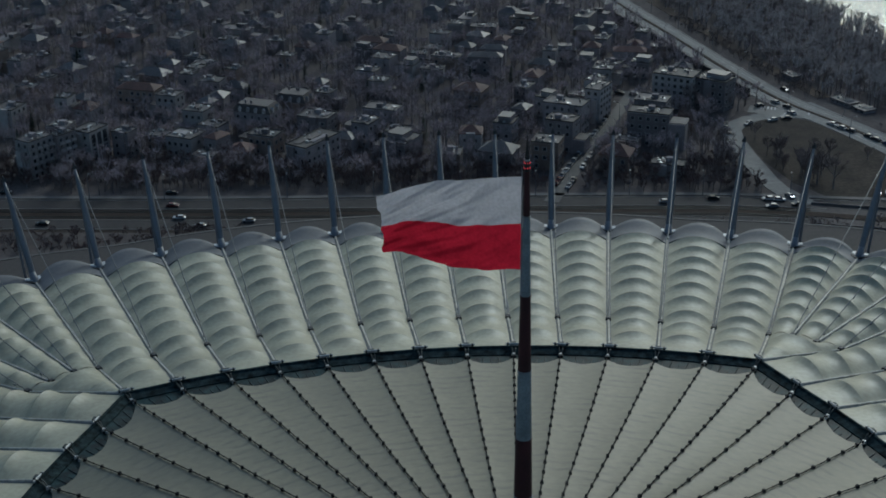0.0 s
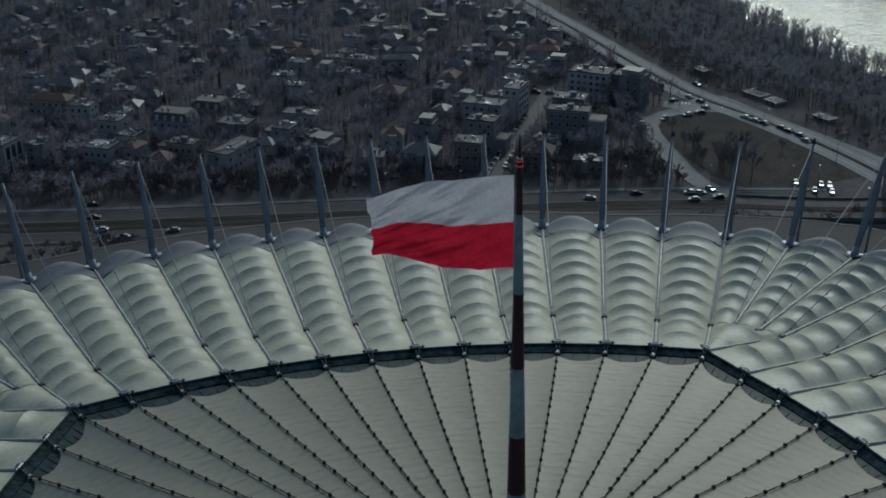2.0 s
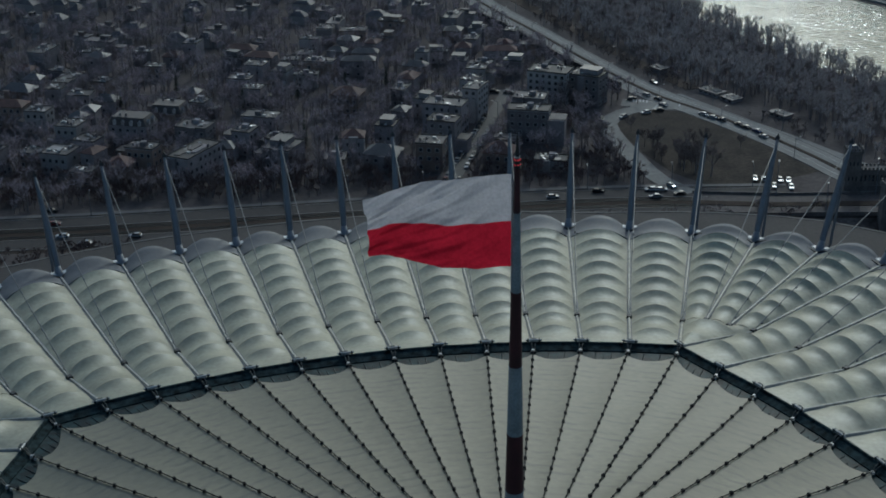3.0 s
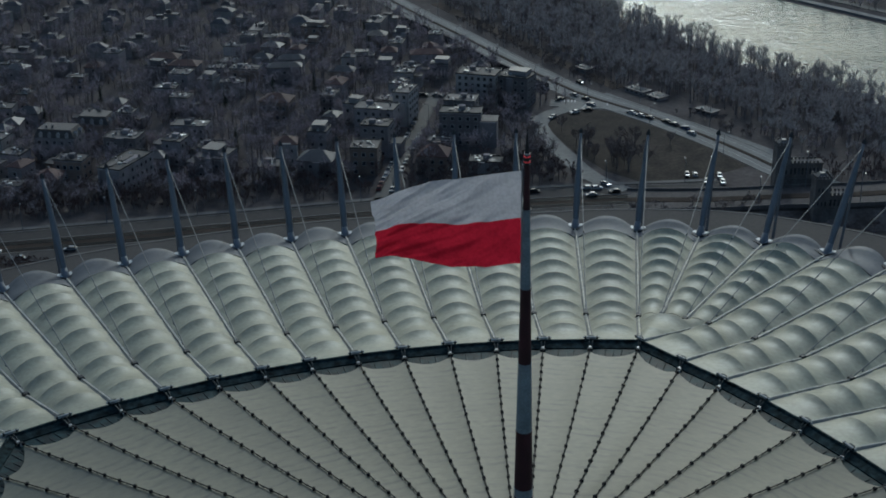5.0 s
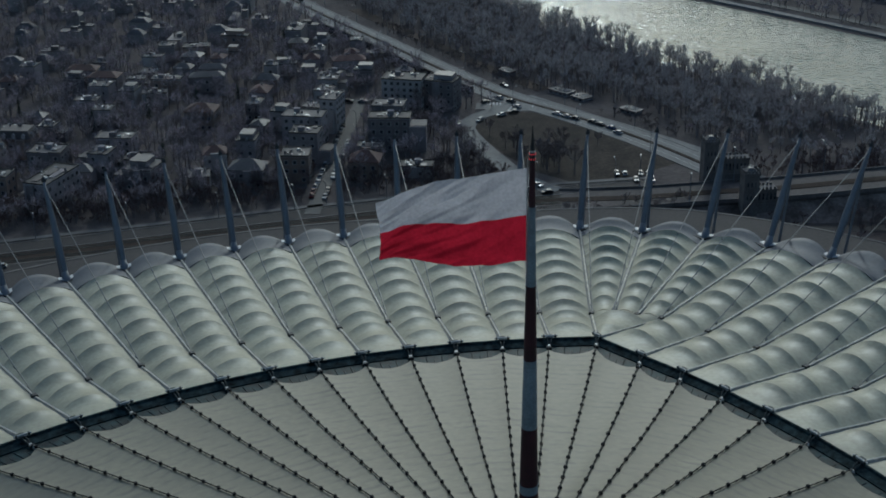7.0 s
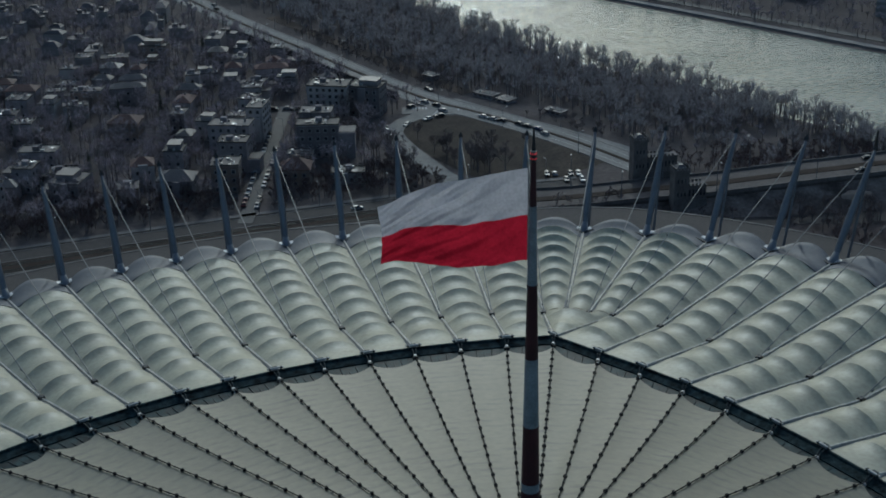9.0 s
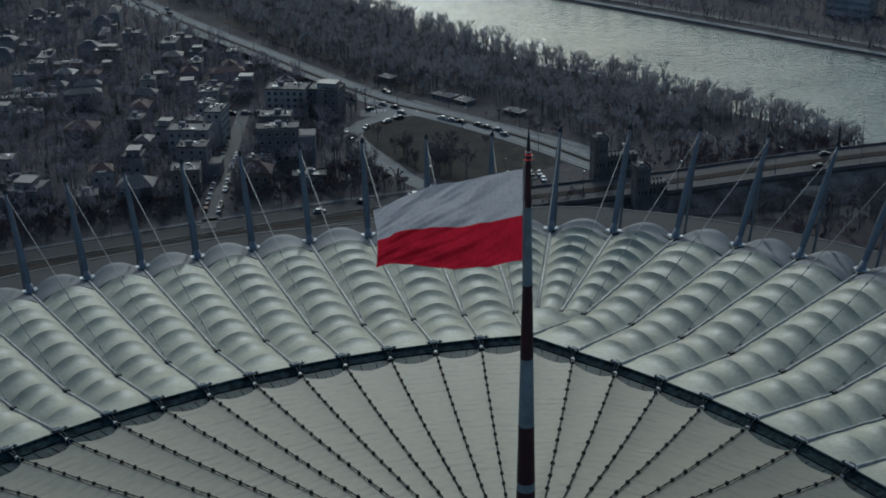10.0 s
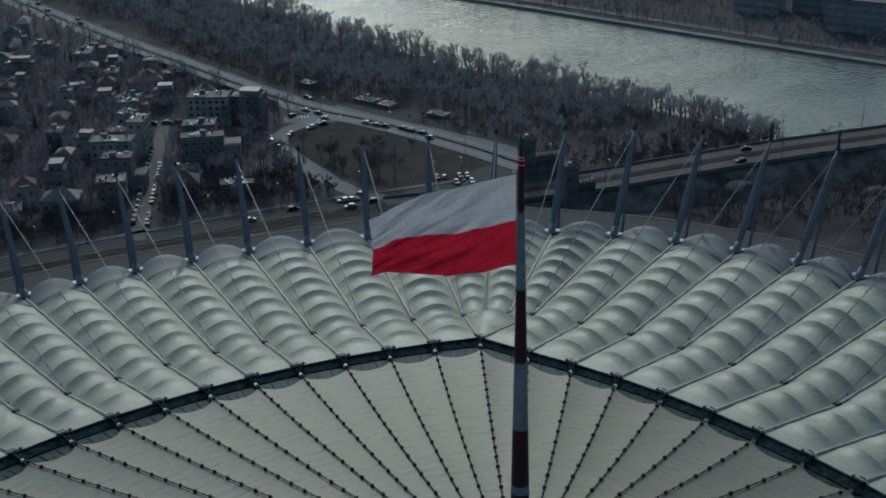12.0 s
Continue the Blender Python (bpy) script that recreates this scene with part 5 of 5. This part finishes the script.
wood_stuff("verge_scrub", [p for p in verge_bush if not 318 < p[1] < 352], "low bare shrubs between riverside road and woods", 850, 1.5, 3.5, 70, 1.4, "twig")
bush = []
for _ in range(130):
    x = rng.uniform(60, 172)
    y = 236 - 0.12 * (x - 110) + rng.uniform(-7, 3)
    if math.hypot(x / 1.02, y) > 222:
        bush.append((x, y, 0))
wood_stuff("avenue_scrub", bush, "low bare shrubs on the near side of the avenue", 800, 2.0, 4.5, 70, 1.3)

hedge = []
while len(hedge) < 520:
    x = rng.uniform(-170, 70)
    y = 258 + (40 - x) * 0.105 - 15 - 15 * rng.random()
    if noise.noise(Vector((x * 0.05, y * 0.05, 0.1))) > -0.1 or x < -75:
        hedge.append((x, y, -0.1))
wood_stuff("terrace_scrub", hedge, "low dark bare shrubs between terrace and avenue", 880, 1.5, 3.8, 110, 1.4, "twig_dark")
for i in range(9):
    tree(rng.uniform(118, 125), rng.uniform(278, 312), 0, None, rng.uniform(0.4, 0.6))

# ---------------------------------------------------------------- bridge and its gate towers
deck, deck_line = ribbon(BRIDGE, 15.5, 8, 1.4)
ramp_ = Shape()
for i_, p_ in enumerate(deck_line):
    if p_.x > 300:
        break
    d_ = (deck_line[i_ + 1] - p_).normalized()
    n_ = Vector((d_.y, -d_.x, 0)).normalized()
    h_ = max(0.1, p_.z - 1.3)
    for w_, z_ in ((-8.3 - 1.5 * h_, -0.2), (-8.2, h_), (8.2, h_), (8.3 + 1.7 * h_, -0.2)):
        ramp_.v.append((p_.x + n_.x * w_, p_.y + n_.y * w_, z_))
for i_ in range(len(ramp_.v) // 4 - 1):
    for q_ in range(3):
        ramp_.f.append((4 * i_ + q_, 4 * i_ + q_ + 4, 4 * i_ + q_ + 5, 4 * i_ + q_ + 1))
ramp_.f.append(tuple(len(ramp_.v) - 4 + q_ for q_ in range(4)))
structure("bridge_ramp", ramp_, M["slope"], "earth ramp with bare slopes under the bridge approach", "ramp")
structure("bridge_deck", deck, M["asphalt_worn"], "asphalt bridge roadway on a tall viaduct", "bridge")
for side_ in (-7.9, 7.9):
    s_, _ = ribbon([(p[0], p[1], p[2] + 0.7) for p in BRIDGE], 0.35, 9, 1.2, side_)
    structure("bridge_parapet", s_, M["stone"], "stone parapet of the bridge", "parapet")
s_, _ = ribbon([(p[0], p[1], p[2] + 0.14) for p in BRIDGE], 3.4, 8.1, 0.12, 0)
structure("tram_bed", s_, M["verge"], "brown tram bed in the middle of the bridge", "tram bed")
for i_, p_ in enumerate(deck_line[5::3]):
    if p_.x < 302:
        continue
    pier = thing("bridge_pier", "stone pier under the viaduct", "pier", "bridge piers", place=pose(p_.x, p_.y, 0, 0, 0, -12))
    part("shaft", Shape().box((0, 0, -5), (2.4, 13, p_.z + 5 - 2.2)), M["stone"], pier)
    part("cap", Shape().box((0, 0, p_.z - 2.2), (3.2, 14.5, 0.78)), M["stone"], pier)


def gate_tower(x, y, h, gallery):
    ob = thing("gate_tower", "dark weathered stone bridge tower with crenellated top", "tower", "bridge gate towers", place=pose(x, y, 0, 0, 0, -14) @ Matrix.Diagonal((0.72, 0.72, 1, 1)))
    part("shaft", Shape().box((0, 0, 0), (6, 6, h)), M["stone"], ob)
    part("cornice", Shape().box((0, 0, h), (6.8, 6.8, 0.7)), M["stone"], ob)
    for i in range(5):
        for a, b in ((-2.8 + 1.4 * i, -3.1), (-2.8 + 1.4 * i, 3.1), (-3.1, -2.1 + 1.4 * i if i < 4 else 0), (3.1, -2.1 + 1.4 * i if i < 4 else 0)):
            part("merlon", Shape().box((a, b, h + 0.7), (0.7, 0.5, 0.8)), M["stone"], ob)
    for i in range(3):
        for z in (h * 0.45, h * 0.75):
            part("window_opening", Shape().box((-1.5 + 1.5 * i, -3.02, z), (0.55, 0.12, 1.2)), M["window"], ob)
    part("roof", Shape().box((0, 0, h + 0.7), (5, 5, 1.2), 0, 0.35), M["roof_metal"], ob)
    gw = gallery
    part("pier_wall", Shape().box((3 + gw / 2, 0.5, -0.2), (gw + 1, 5.6, h * 0.35), 0, 0.96), M["stone"], ob)
    part("gallery", Shape().box((3 + gw / 2, 0.5, 0), (gw, 4.6, h * 0.62)).box((3 + gw / 2, 0.5, h * 0.62), (gw + 0.5, 5.1, 0.5)), M["stone"], ob)
    for i in range(int(gw / 1.6)):
        part("arch_opening", Shape().box((3.9 + 1.6 * i, -1.82, h * 0.42), (0.75, 0.12, 1.9)), M["window"], ob)
        part("merlon", Shape().box((3.5 + 1.6 * i, -1.9, h * 0.62 + 0.5), (0.8, 0.5, 0.7)), M["stone"], ob)
        part("merlon", Shape().box((3.5 + 1.6 * i, 2.9, h * 0.62 + 0.5), (0.8, 0.5, 0.7)), M["stone"], ob)


gate_tower(163.6, 238.4, 15.4, 14)
gate_tower(162.8, 214.4, 13.6, 8)

# ---------------------------------------------------------------- low buildings by the riverside road
def pavilion(x, y, w, d, h, turn, label):
    HOUSES.append((x, y, max(w, d) / 2))
    ob = thing("pavilion", label, "building", place=pose(x, y, 0, 0, 0, -turn))
    part("wall", Shape().box((0, 0, -0.2), (w, d, h)), M["plaster"], ob)
    part("roof", Shape().box((0, 0, h - 0.2), (w + 0.8, d + 0.8, 0.35)), M["roof_far"], ob)
    n = int(d / 2.2)
    for i in range(n):
        part("window", Shape().box((-w / 2 - 0.02, -d / 2 + (i + 0.5) * d / n, 0.8), (0.1, 1.4, h - 1.8)), M["window"], ob)
    part("roof_sheet", Shape().box((0.1 * w, -0.15 * d, h + 0.15), (w * 0.6, d * 0.35, 0.12)), M["concrete"], ob)
    part("vent", Shape().box((-0.2 * w, 0.25 * d, h + 0.15), (0.5, 0.5, 0.5)), M["bracket"], ob)



pavilion(163.5, 345, 4.5, 9, 1.4, -24, "long low pavilion beside the riverside road")
pavilion(167.5, 336, 5, 6, 1.2, -20, "low flat hut beside the riverside road")
pavilion(177, 315, 4, 7, 1.3, -24, "small pale hut beside the riverside road")
pavilion(154, 376, 4, 6, 2.0, -22, "small hut at the edge of the woods")

# long retaining wall west of the road
s_, _ = ribbon([(103, 480), (113, 444), (122.5, 394), (132, 357)], 1.2, 3.2, 3.3)
structure("wall_roadside", s_, M["dark_wall"], "long dark noise wall beside the road", "wall")
s_, _ = ribbon([(p[0] + 17, p[1]) for p in EMBANK[2:6]], 6, 0.09, 0.3)
structure("path_riverside", s_, M["path"], "brown earth path between road and woodland", "path")
lawn_ = Shape()
lawn_.v = [(119, 322, 0.05), (128, 330, 0.05), (137, 332, 0.05), (145, 328, 0.05), (153, 312, 0.05), (160, 292, 0.05), (164, 270, 0.05), (166, 262, 0.05), (148, 257, 0.05), (128, 259, 0.05), (121, 272, 0.05), (118, 290, 0.05), (117.5, 306, 0.05)]
lawn_.f = [tuple(reversed(range(13)))]
structure("lawn", lawn_, M["lawn"], "dull brown winter lawn inside the loop road", "lawn")
for x_, y_, z_, w_, h_, t_ in ((214, 197.5, 2.2, 9, 4, 1.9), (252, 190, 2.0, 9.5, 5, 3.0), (253, 176, 0.0, 7, 3, 0.5)):
    def heap(u, v):
        r, a = u, 2 * math.pi * v
        k = 1 + 0.25 * noise.noise(Vector((math.cos(a) * 1.3 + x_, math.sin(a) * 1.3, 0.2)))
        return (x_ + w_ * r * k * math.cos(a), y_ + h_ * r * k * math.sin(a) - 0.24 * w_ * r * math.cos(a), z_ + t_ * (1 - r * r) + 0.35 * noise.noise(Vector((x_ + 3 * r * math.cos(a), 3 * r * math.sin(a), 0.7))) - 1.5 * r ** 6)
    structure("sand_heap", Shape().sheet(heap, 12, 36), M["sand"], "bare sandy mound beside the viaduct", "ground", smooth=True)
car_park, _ = ribbon([(176, 205), (196, 196), (228, 180), (262, 160)], 14, 0.09)
structure("car_park", car_park, M["asphalt_dark"], "dark asphalt car park below the viaduct", "car park")

soil_ = Shape()
soil_.v = [(150, 118, 0.03), (330, 60, 0.03), (292, 186, 0.03), (250, 196, 0.03), (200, 206, 0.03), (172, 214, 0.03), (160, 205, 0.03)]
soil_.f = [tuple(range(7))]
structure("soil", soil_, M["soil"], "dark bare soil below the viaduct", "ground")

for a_, b_ in (((184.3, 222.4), (186.8, 215.9)), ((182.8, 220.9), (183.8, 214.7)), ((183.8, 210.8), (188.3, 209.9))):
    s_, _ = ribbon([a_, b_], 0.5, 0.13, 0.05)
    structure("parking_line", s_, M["marking"], "worn white line on the car park", "road marking")

floes = Shape()
ice_rng = random.Random(21)
for _ in range(150):
    y_ = ice_rng.uniform(300, 430)
    x_ = bank_near(y_) + ice_rng.uniform(-4, 3)
    r_ = ice_rng.uniform(0.5, 2.2)
    n_ = 7
    ring_ = [(x_ + r_ * ice_rng.uniform(0.6, 1.1) * math.cos(6.2832 * q / n_) * 0.6, y_ + r_ * ice_rng.uniform(0.7, 1.3) * math.sin(6.2832 * q / n_)) for q in range(n_)]
    z_ = -2.7 if x_ > bank_near(y_) - 1.2 else -2.0
    floes.add([(a, b, z_) for a, b in ring_] + [(a, b, z_ - 0.4) for a, b in ring_], [tuple(range(n_))] + [(q, q + n_, (q + 1) % n_ + n_, (q + 1) % n_) for q in range(n_)])
structure("bank_ice", floes, M["ice"], "pale broken ice and foam along the wooded bank", "ice", kind="stuff")

# far bank: embankment road and offices
s_, _ = ribbon([(bank_far(y) + 14, y, -1.55) for y in range(80, 640, 40)], 5, 1.6, 0.2)
stones_, _ = ribbon([(bank_far(y) + 3.5, y, -1.9) for y in range(60, 900, 30)], 4.0, 1.6, 1.4)
structure("revetment", stones_, M["concrete"], "pale stone revetment along the far river bank", "embankment")
structure("road_far_bank", s_, M["asphalt"], "asphalt road along the far embankment", "road")
rng = random.Random(31)
for x_, y_, w_, d_, h_ in ((398, 322, 26, 16, 14), (412, 352, 30, 16, 17), (430, 300, 34, 18, 15), (388, 372, 20, 14, 10), (440, 400, 40, 16, 14), (372, 430, 22, 12, 8), (350, 475, 24, 12, 8), (410, 455, 36, 14, 10)):
    ob = thing("office_block", "grey office block across the river with window bands", "office", "blocks across the river", place=pose(x_, y_, 0.4, 0, 0, -60))
    part("wall", Shape().box((0, 0, -2), (w_, d_, h_)), M["office"], ob)
    part("roof", Shape().box((0, 0, h_ - 2), (w_ + 0.4, d_ + 0.4, 0.5)), M["roof_flat"], ob)
    for f_ in range(int(h_ / 3.2)):
        part("window_band", Shape().box((0, 0, 0.2 + 3.2 * f_ - 0.9 + 1.1), (w_ + 0.12, d_ + 0.12, 1.5)), M["office_glass"], ob)

# ---------------------------------------------------------------- cars
CAR_K = 0.86


def car_meshes():
    body = Shape()
    prof = [(-2.15, 0.35), (-2.2, 0.75), (-1.9, 0.92), (-0.9, 0.98), (1.0, 0.98), (1.95, 0.86), (2.2, 0.7), (2.2, 0.35)]
    n = len(prof)
    for yv, k in ((-0.88, 1), (-0.80, 1.0), (0.80, 1.0), (0.88, 1)):
        for x, z in prof:
            dz = -0.06 if abs(yv) > 0.85 and z > 0.5 else 0
            body.v.append((x, yv, z + dz))
    body.f = [(r * n + i, r * n + i + 1, (r + 1) * n + i + 1, (r + 1) * n + i) for r in range(3) for i in range(n - 1)]
    body.f += [tuple(range(n)), tuple(3 * n + i for i in reversed(range(n)))] + [(r * n, (r + 1) * n, (r + 1) * n + n - 1, r * n + n - 1) for r in range(3)]
    cab = Shape().add([(-1.75, -0.76, 0.96), (1.15, -0.76, 0.96), (1.15, 0.76, 0.96), (-1.75, 0.76, 0.96), (-1.25, -0.62, 1.42), (0.35, -0.62, 1.42), (0.35, 0.62, 1.42), (-1.25, 0.62, 1.42)],
                      [(0, 1, 5, 4), (1, 2, 6, 5), (2, 3, 7, 6), (3, 0, 4, 7)])
    roof = Shape().box((-0.45, 0, 1.42), (1.66, 1.28, 0.05))
    wheel = Shape().tube([(0, -0.1, 0), (0, 0.1, 0)], 0.32, 12)
    lamp = Shape().box((0, 0, 0), (0.08, 0.34, 0.14))
    return body, cab, roof, wheel, lamp


b_, c_, r_, w_, l_ = car_meshes()
CARS = {}
for col in ("white", "silver", "black", "blue", "red"):
    ob = thing("car", f"{col} saloon car on the asphalt road", "car", "cars", place=Matrix.Translation((0, -900, 0)) @ Matrix.Scale(CAR_K, 4))
    part("body", b_.mesh("body", M["car_" + col]), None, ob)
    part("glazing", c_.mesh("glazing", M["car_glass"]), None, ob)
    part("roof", r_.mesh("roof", M["car_" + col]), None, ob)
    wm = w_.mesh("wheel", M["tyre"])
    for x, y in ((-1.35, -0.8), (-1.35, 0.8), (1.35, -0.8), (1.35, 0.8)):
        part("wheel", wm, None, ob).matrix_basis = pose(x, y, 0.32)
    lm = l_.mesh("headlight", M["lamp_white"])
    for y in (-0.6, 0.6):
        part("headlight", lm, None, ob).matrix_basis = pose(2.2, y, 0.62)
    CARS[col] = ob
used_ = set()
car_rng = random.Random(3)


def put_car(x, y, z, heading):
    col = car_rng.choice(("white", "silver", "silver", "black", "black", "black", "blue", "black", "silver", "black", "black", "white", "black", "silver", "blue", "red"))
    m = pose(x, y, z, 0, 0, heading) @ Matrix.Scale(CAR_K, 4)
    if col not in used_:
        used_.add(col)
        CARS[col].matrix_basis = m
        return
    c = copy_thing(CARS[col], pose(x, y, z, 0, 0, heading))
    c.matrix_basis = m


def cars_along(line, offset, spots, z=0.0, back=False):
    """Cars at shares of a line, beside its middle."""
    pts = [Vector((p[0], p[1], (p[2] if len(p) > 2 else 0))) for p in line]
    for t in spots:
        i = min(len(pts) - 2, int(t * (len(pts) - 1)))
        f = t * (len(pts) - 1) - i
        p, d = pts[i].lerp(pts[i + 1], f), (pts[i + 1] - pts[i]).normalized()
        nrm = Vector((d.y, -d.x, 0)).normalized()
        q = p + nrm * offset
        put_car(q.x, q.y, p.z + z, math.degrees(math.atan2(d.y, d.x)) + (180 if back else 0))


cars_along(avenue_line, -9.2, (0.50, 0.9, 0.93), 0.02)
cars_along(avenue_line, -6.2, (0.61, 0.87), 0.02)
cars_along(avenue_line, 6.2, (0.72, 0.83), 0.02, True)
cars_along(avenue_line, 9.2, (0.64,), 0.02, True)
cars_along(avenue_line, -16.5, (0.37, 0.38, 0.392, 0.41, 0.43, 0.47, 0.475, 0.53, 0.6), 0.0)
for x_, y_ in ((-64.6, 263.9), (-44.2, 259.5), (-103.9, 264.1), (108.8, 253.2), (116.6, 253.6), (109.4, 258.9)):
    put_car(x_, y_, 0.1, 173)
cars_along(embank_line, 4.6, (0.30, 0.36, 0.405, 0.44), 0.0)
cars_along(embank_line, 1.8, (0.33, 0.385, 0.43), 0.0)
cars_along(embank_line, -2.2, (0.22, 0.29, 0.37, 0.436), 0.0, True)
cars_along(embank_line, -4.8, (0.25, 0.34, 0.42), 0.0, True)
# the queue at the junction
for x_, y_, a_ in ((139.3, 348.1, 110), (141.7, 342.5, 110), (141.1, 335.4, 115), (137.7, 330.5, 170), (132.3, 329, 190), (123, 326.4, 220), (115, 325.8, 250), (132.5, 345, 20), (151.1, 322.3, 118), (152.9, 318.3, 118), (155, 315.1, 118), (158.8, 309.4, 112), (160, 305.7, 112), (162, 301.1, 110), (161.8, 295.4, 108), (147, 362, -70)):
    put_car(x_, y_, 0.12, a_)
cars_along(loop_line, 1.2, (0.43, 0.93), 0.0)
cars_along(street_line, -2.1, [0.17 + 0.031 * i for i in range(18)], 0.0)
cars_along(street_line, 2.1, [0.16 + 0.045 * i for i in range(10) if i % 4 != 2], 0.0, True)
cars_along(cross_line, 1.5, (0.3, 0.42, 0.55, 0.7), 0.0)
cars_along(deck_line, -4.5, (0.17, 0.3, 0.42), 0.0)
cars_along(deck_line, 4.5, (0.16, 0.26, 0.36), 0.0, True)
for i in (0, 1, 3, 4, 6, 8):
    put_car(143.5 + 2.3 * (i % 5) + 0.8 * (i // 5), 260 - 1.0 * (i % 5) - 6.2 * (i // 5), 0.1, car_rng.choice((70, 250)))

# ---------------------------------------------------------------- street lamps
def street_lamp():
    ob = thing("street_lamp", "slim grey street lamp with bent arm", "street lamp", "street lamps", place=pose(0, -800, 0))
    part("pole", Shape().tube([(0, 0, 0), (0, 0, 7.2)], [0.11, 0.06], 6), M["mast"], ob)
    part("arm", Shape().tube([(0, 0, 7.1), (0.8, 0, 7.5), (1.7, 0, 7.6)], [0.06, 0.05, 0.04], 5), M["mast"], ob)
    part("lamp_head", Shape().box((1.9, 0, 7.5), (0.7, 0.28, 0.14)), M["bracket"], ob)
    return ob


first_lamp, lamp_used = street_lamp(), False


def lamps_along(line, offset, step, start=0, turn=0, tall=1.0):
    global lamp_used
    for i in range(start, len(line) - 1, step):
        p, d = line[i], (line[i + 1] - line[i]).normalized()
        nrm = Vector((d.y, -d.x, 0))
        q = p + nrm * offset
        m = pose(q.x, q.y, q.z, 0, 0, math.degrees(math.atan2(d.y, d.x)) + 90 + turn) @ Matrix.Scale(tall, 4)
        if not lamp_used:
            first_lamp.matrix_basis, lamp_used = m, True
        else:
            copy_thing(first_lamp, m).matrix_basis = m


lamps_along(avenue_line, -11.8, 4, 36)
lamps_along(embank_line, 7.6, 5, 18)
lamps_along(embank_line, -7.6, 5, 20, 180)
lamps_along(deck_line, -7.2, 4, 3, 0, 1.35)
lamps_along(deck_line, 7.2, 4, 5, 180, 1.35)
lamps_along(street_line, 3.2, 5, 2)
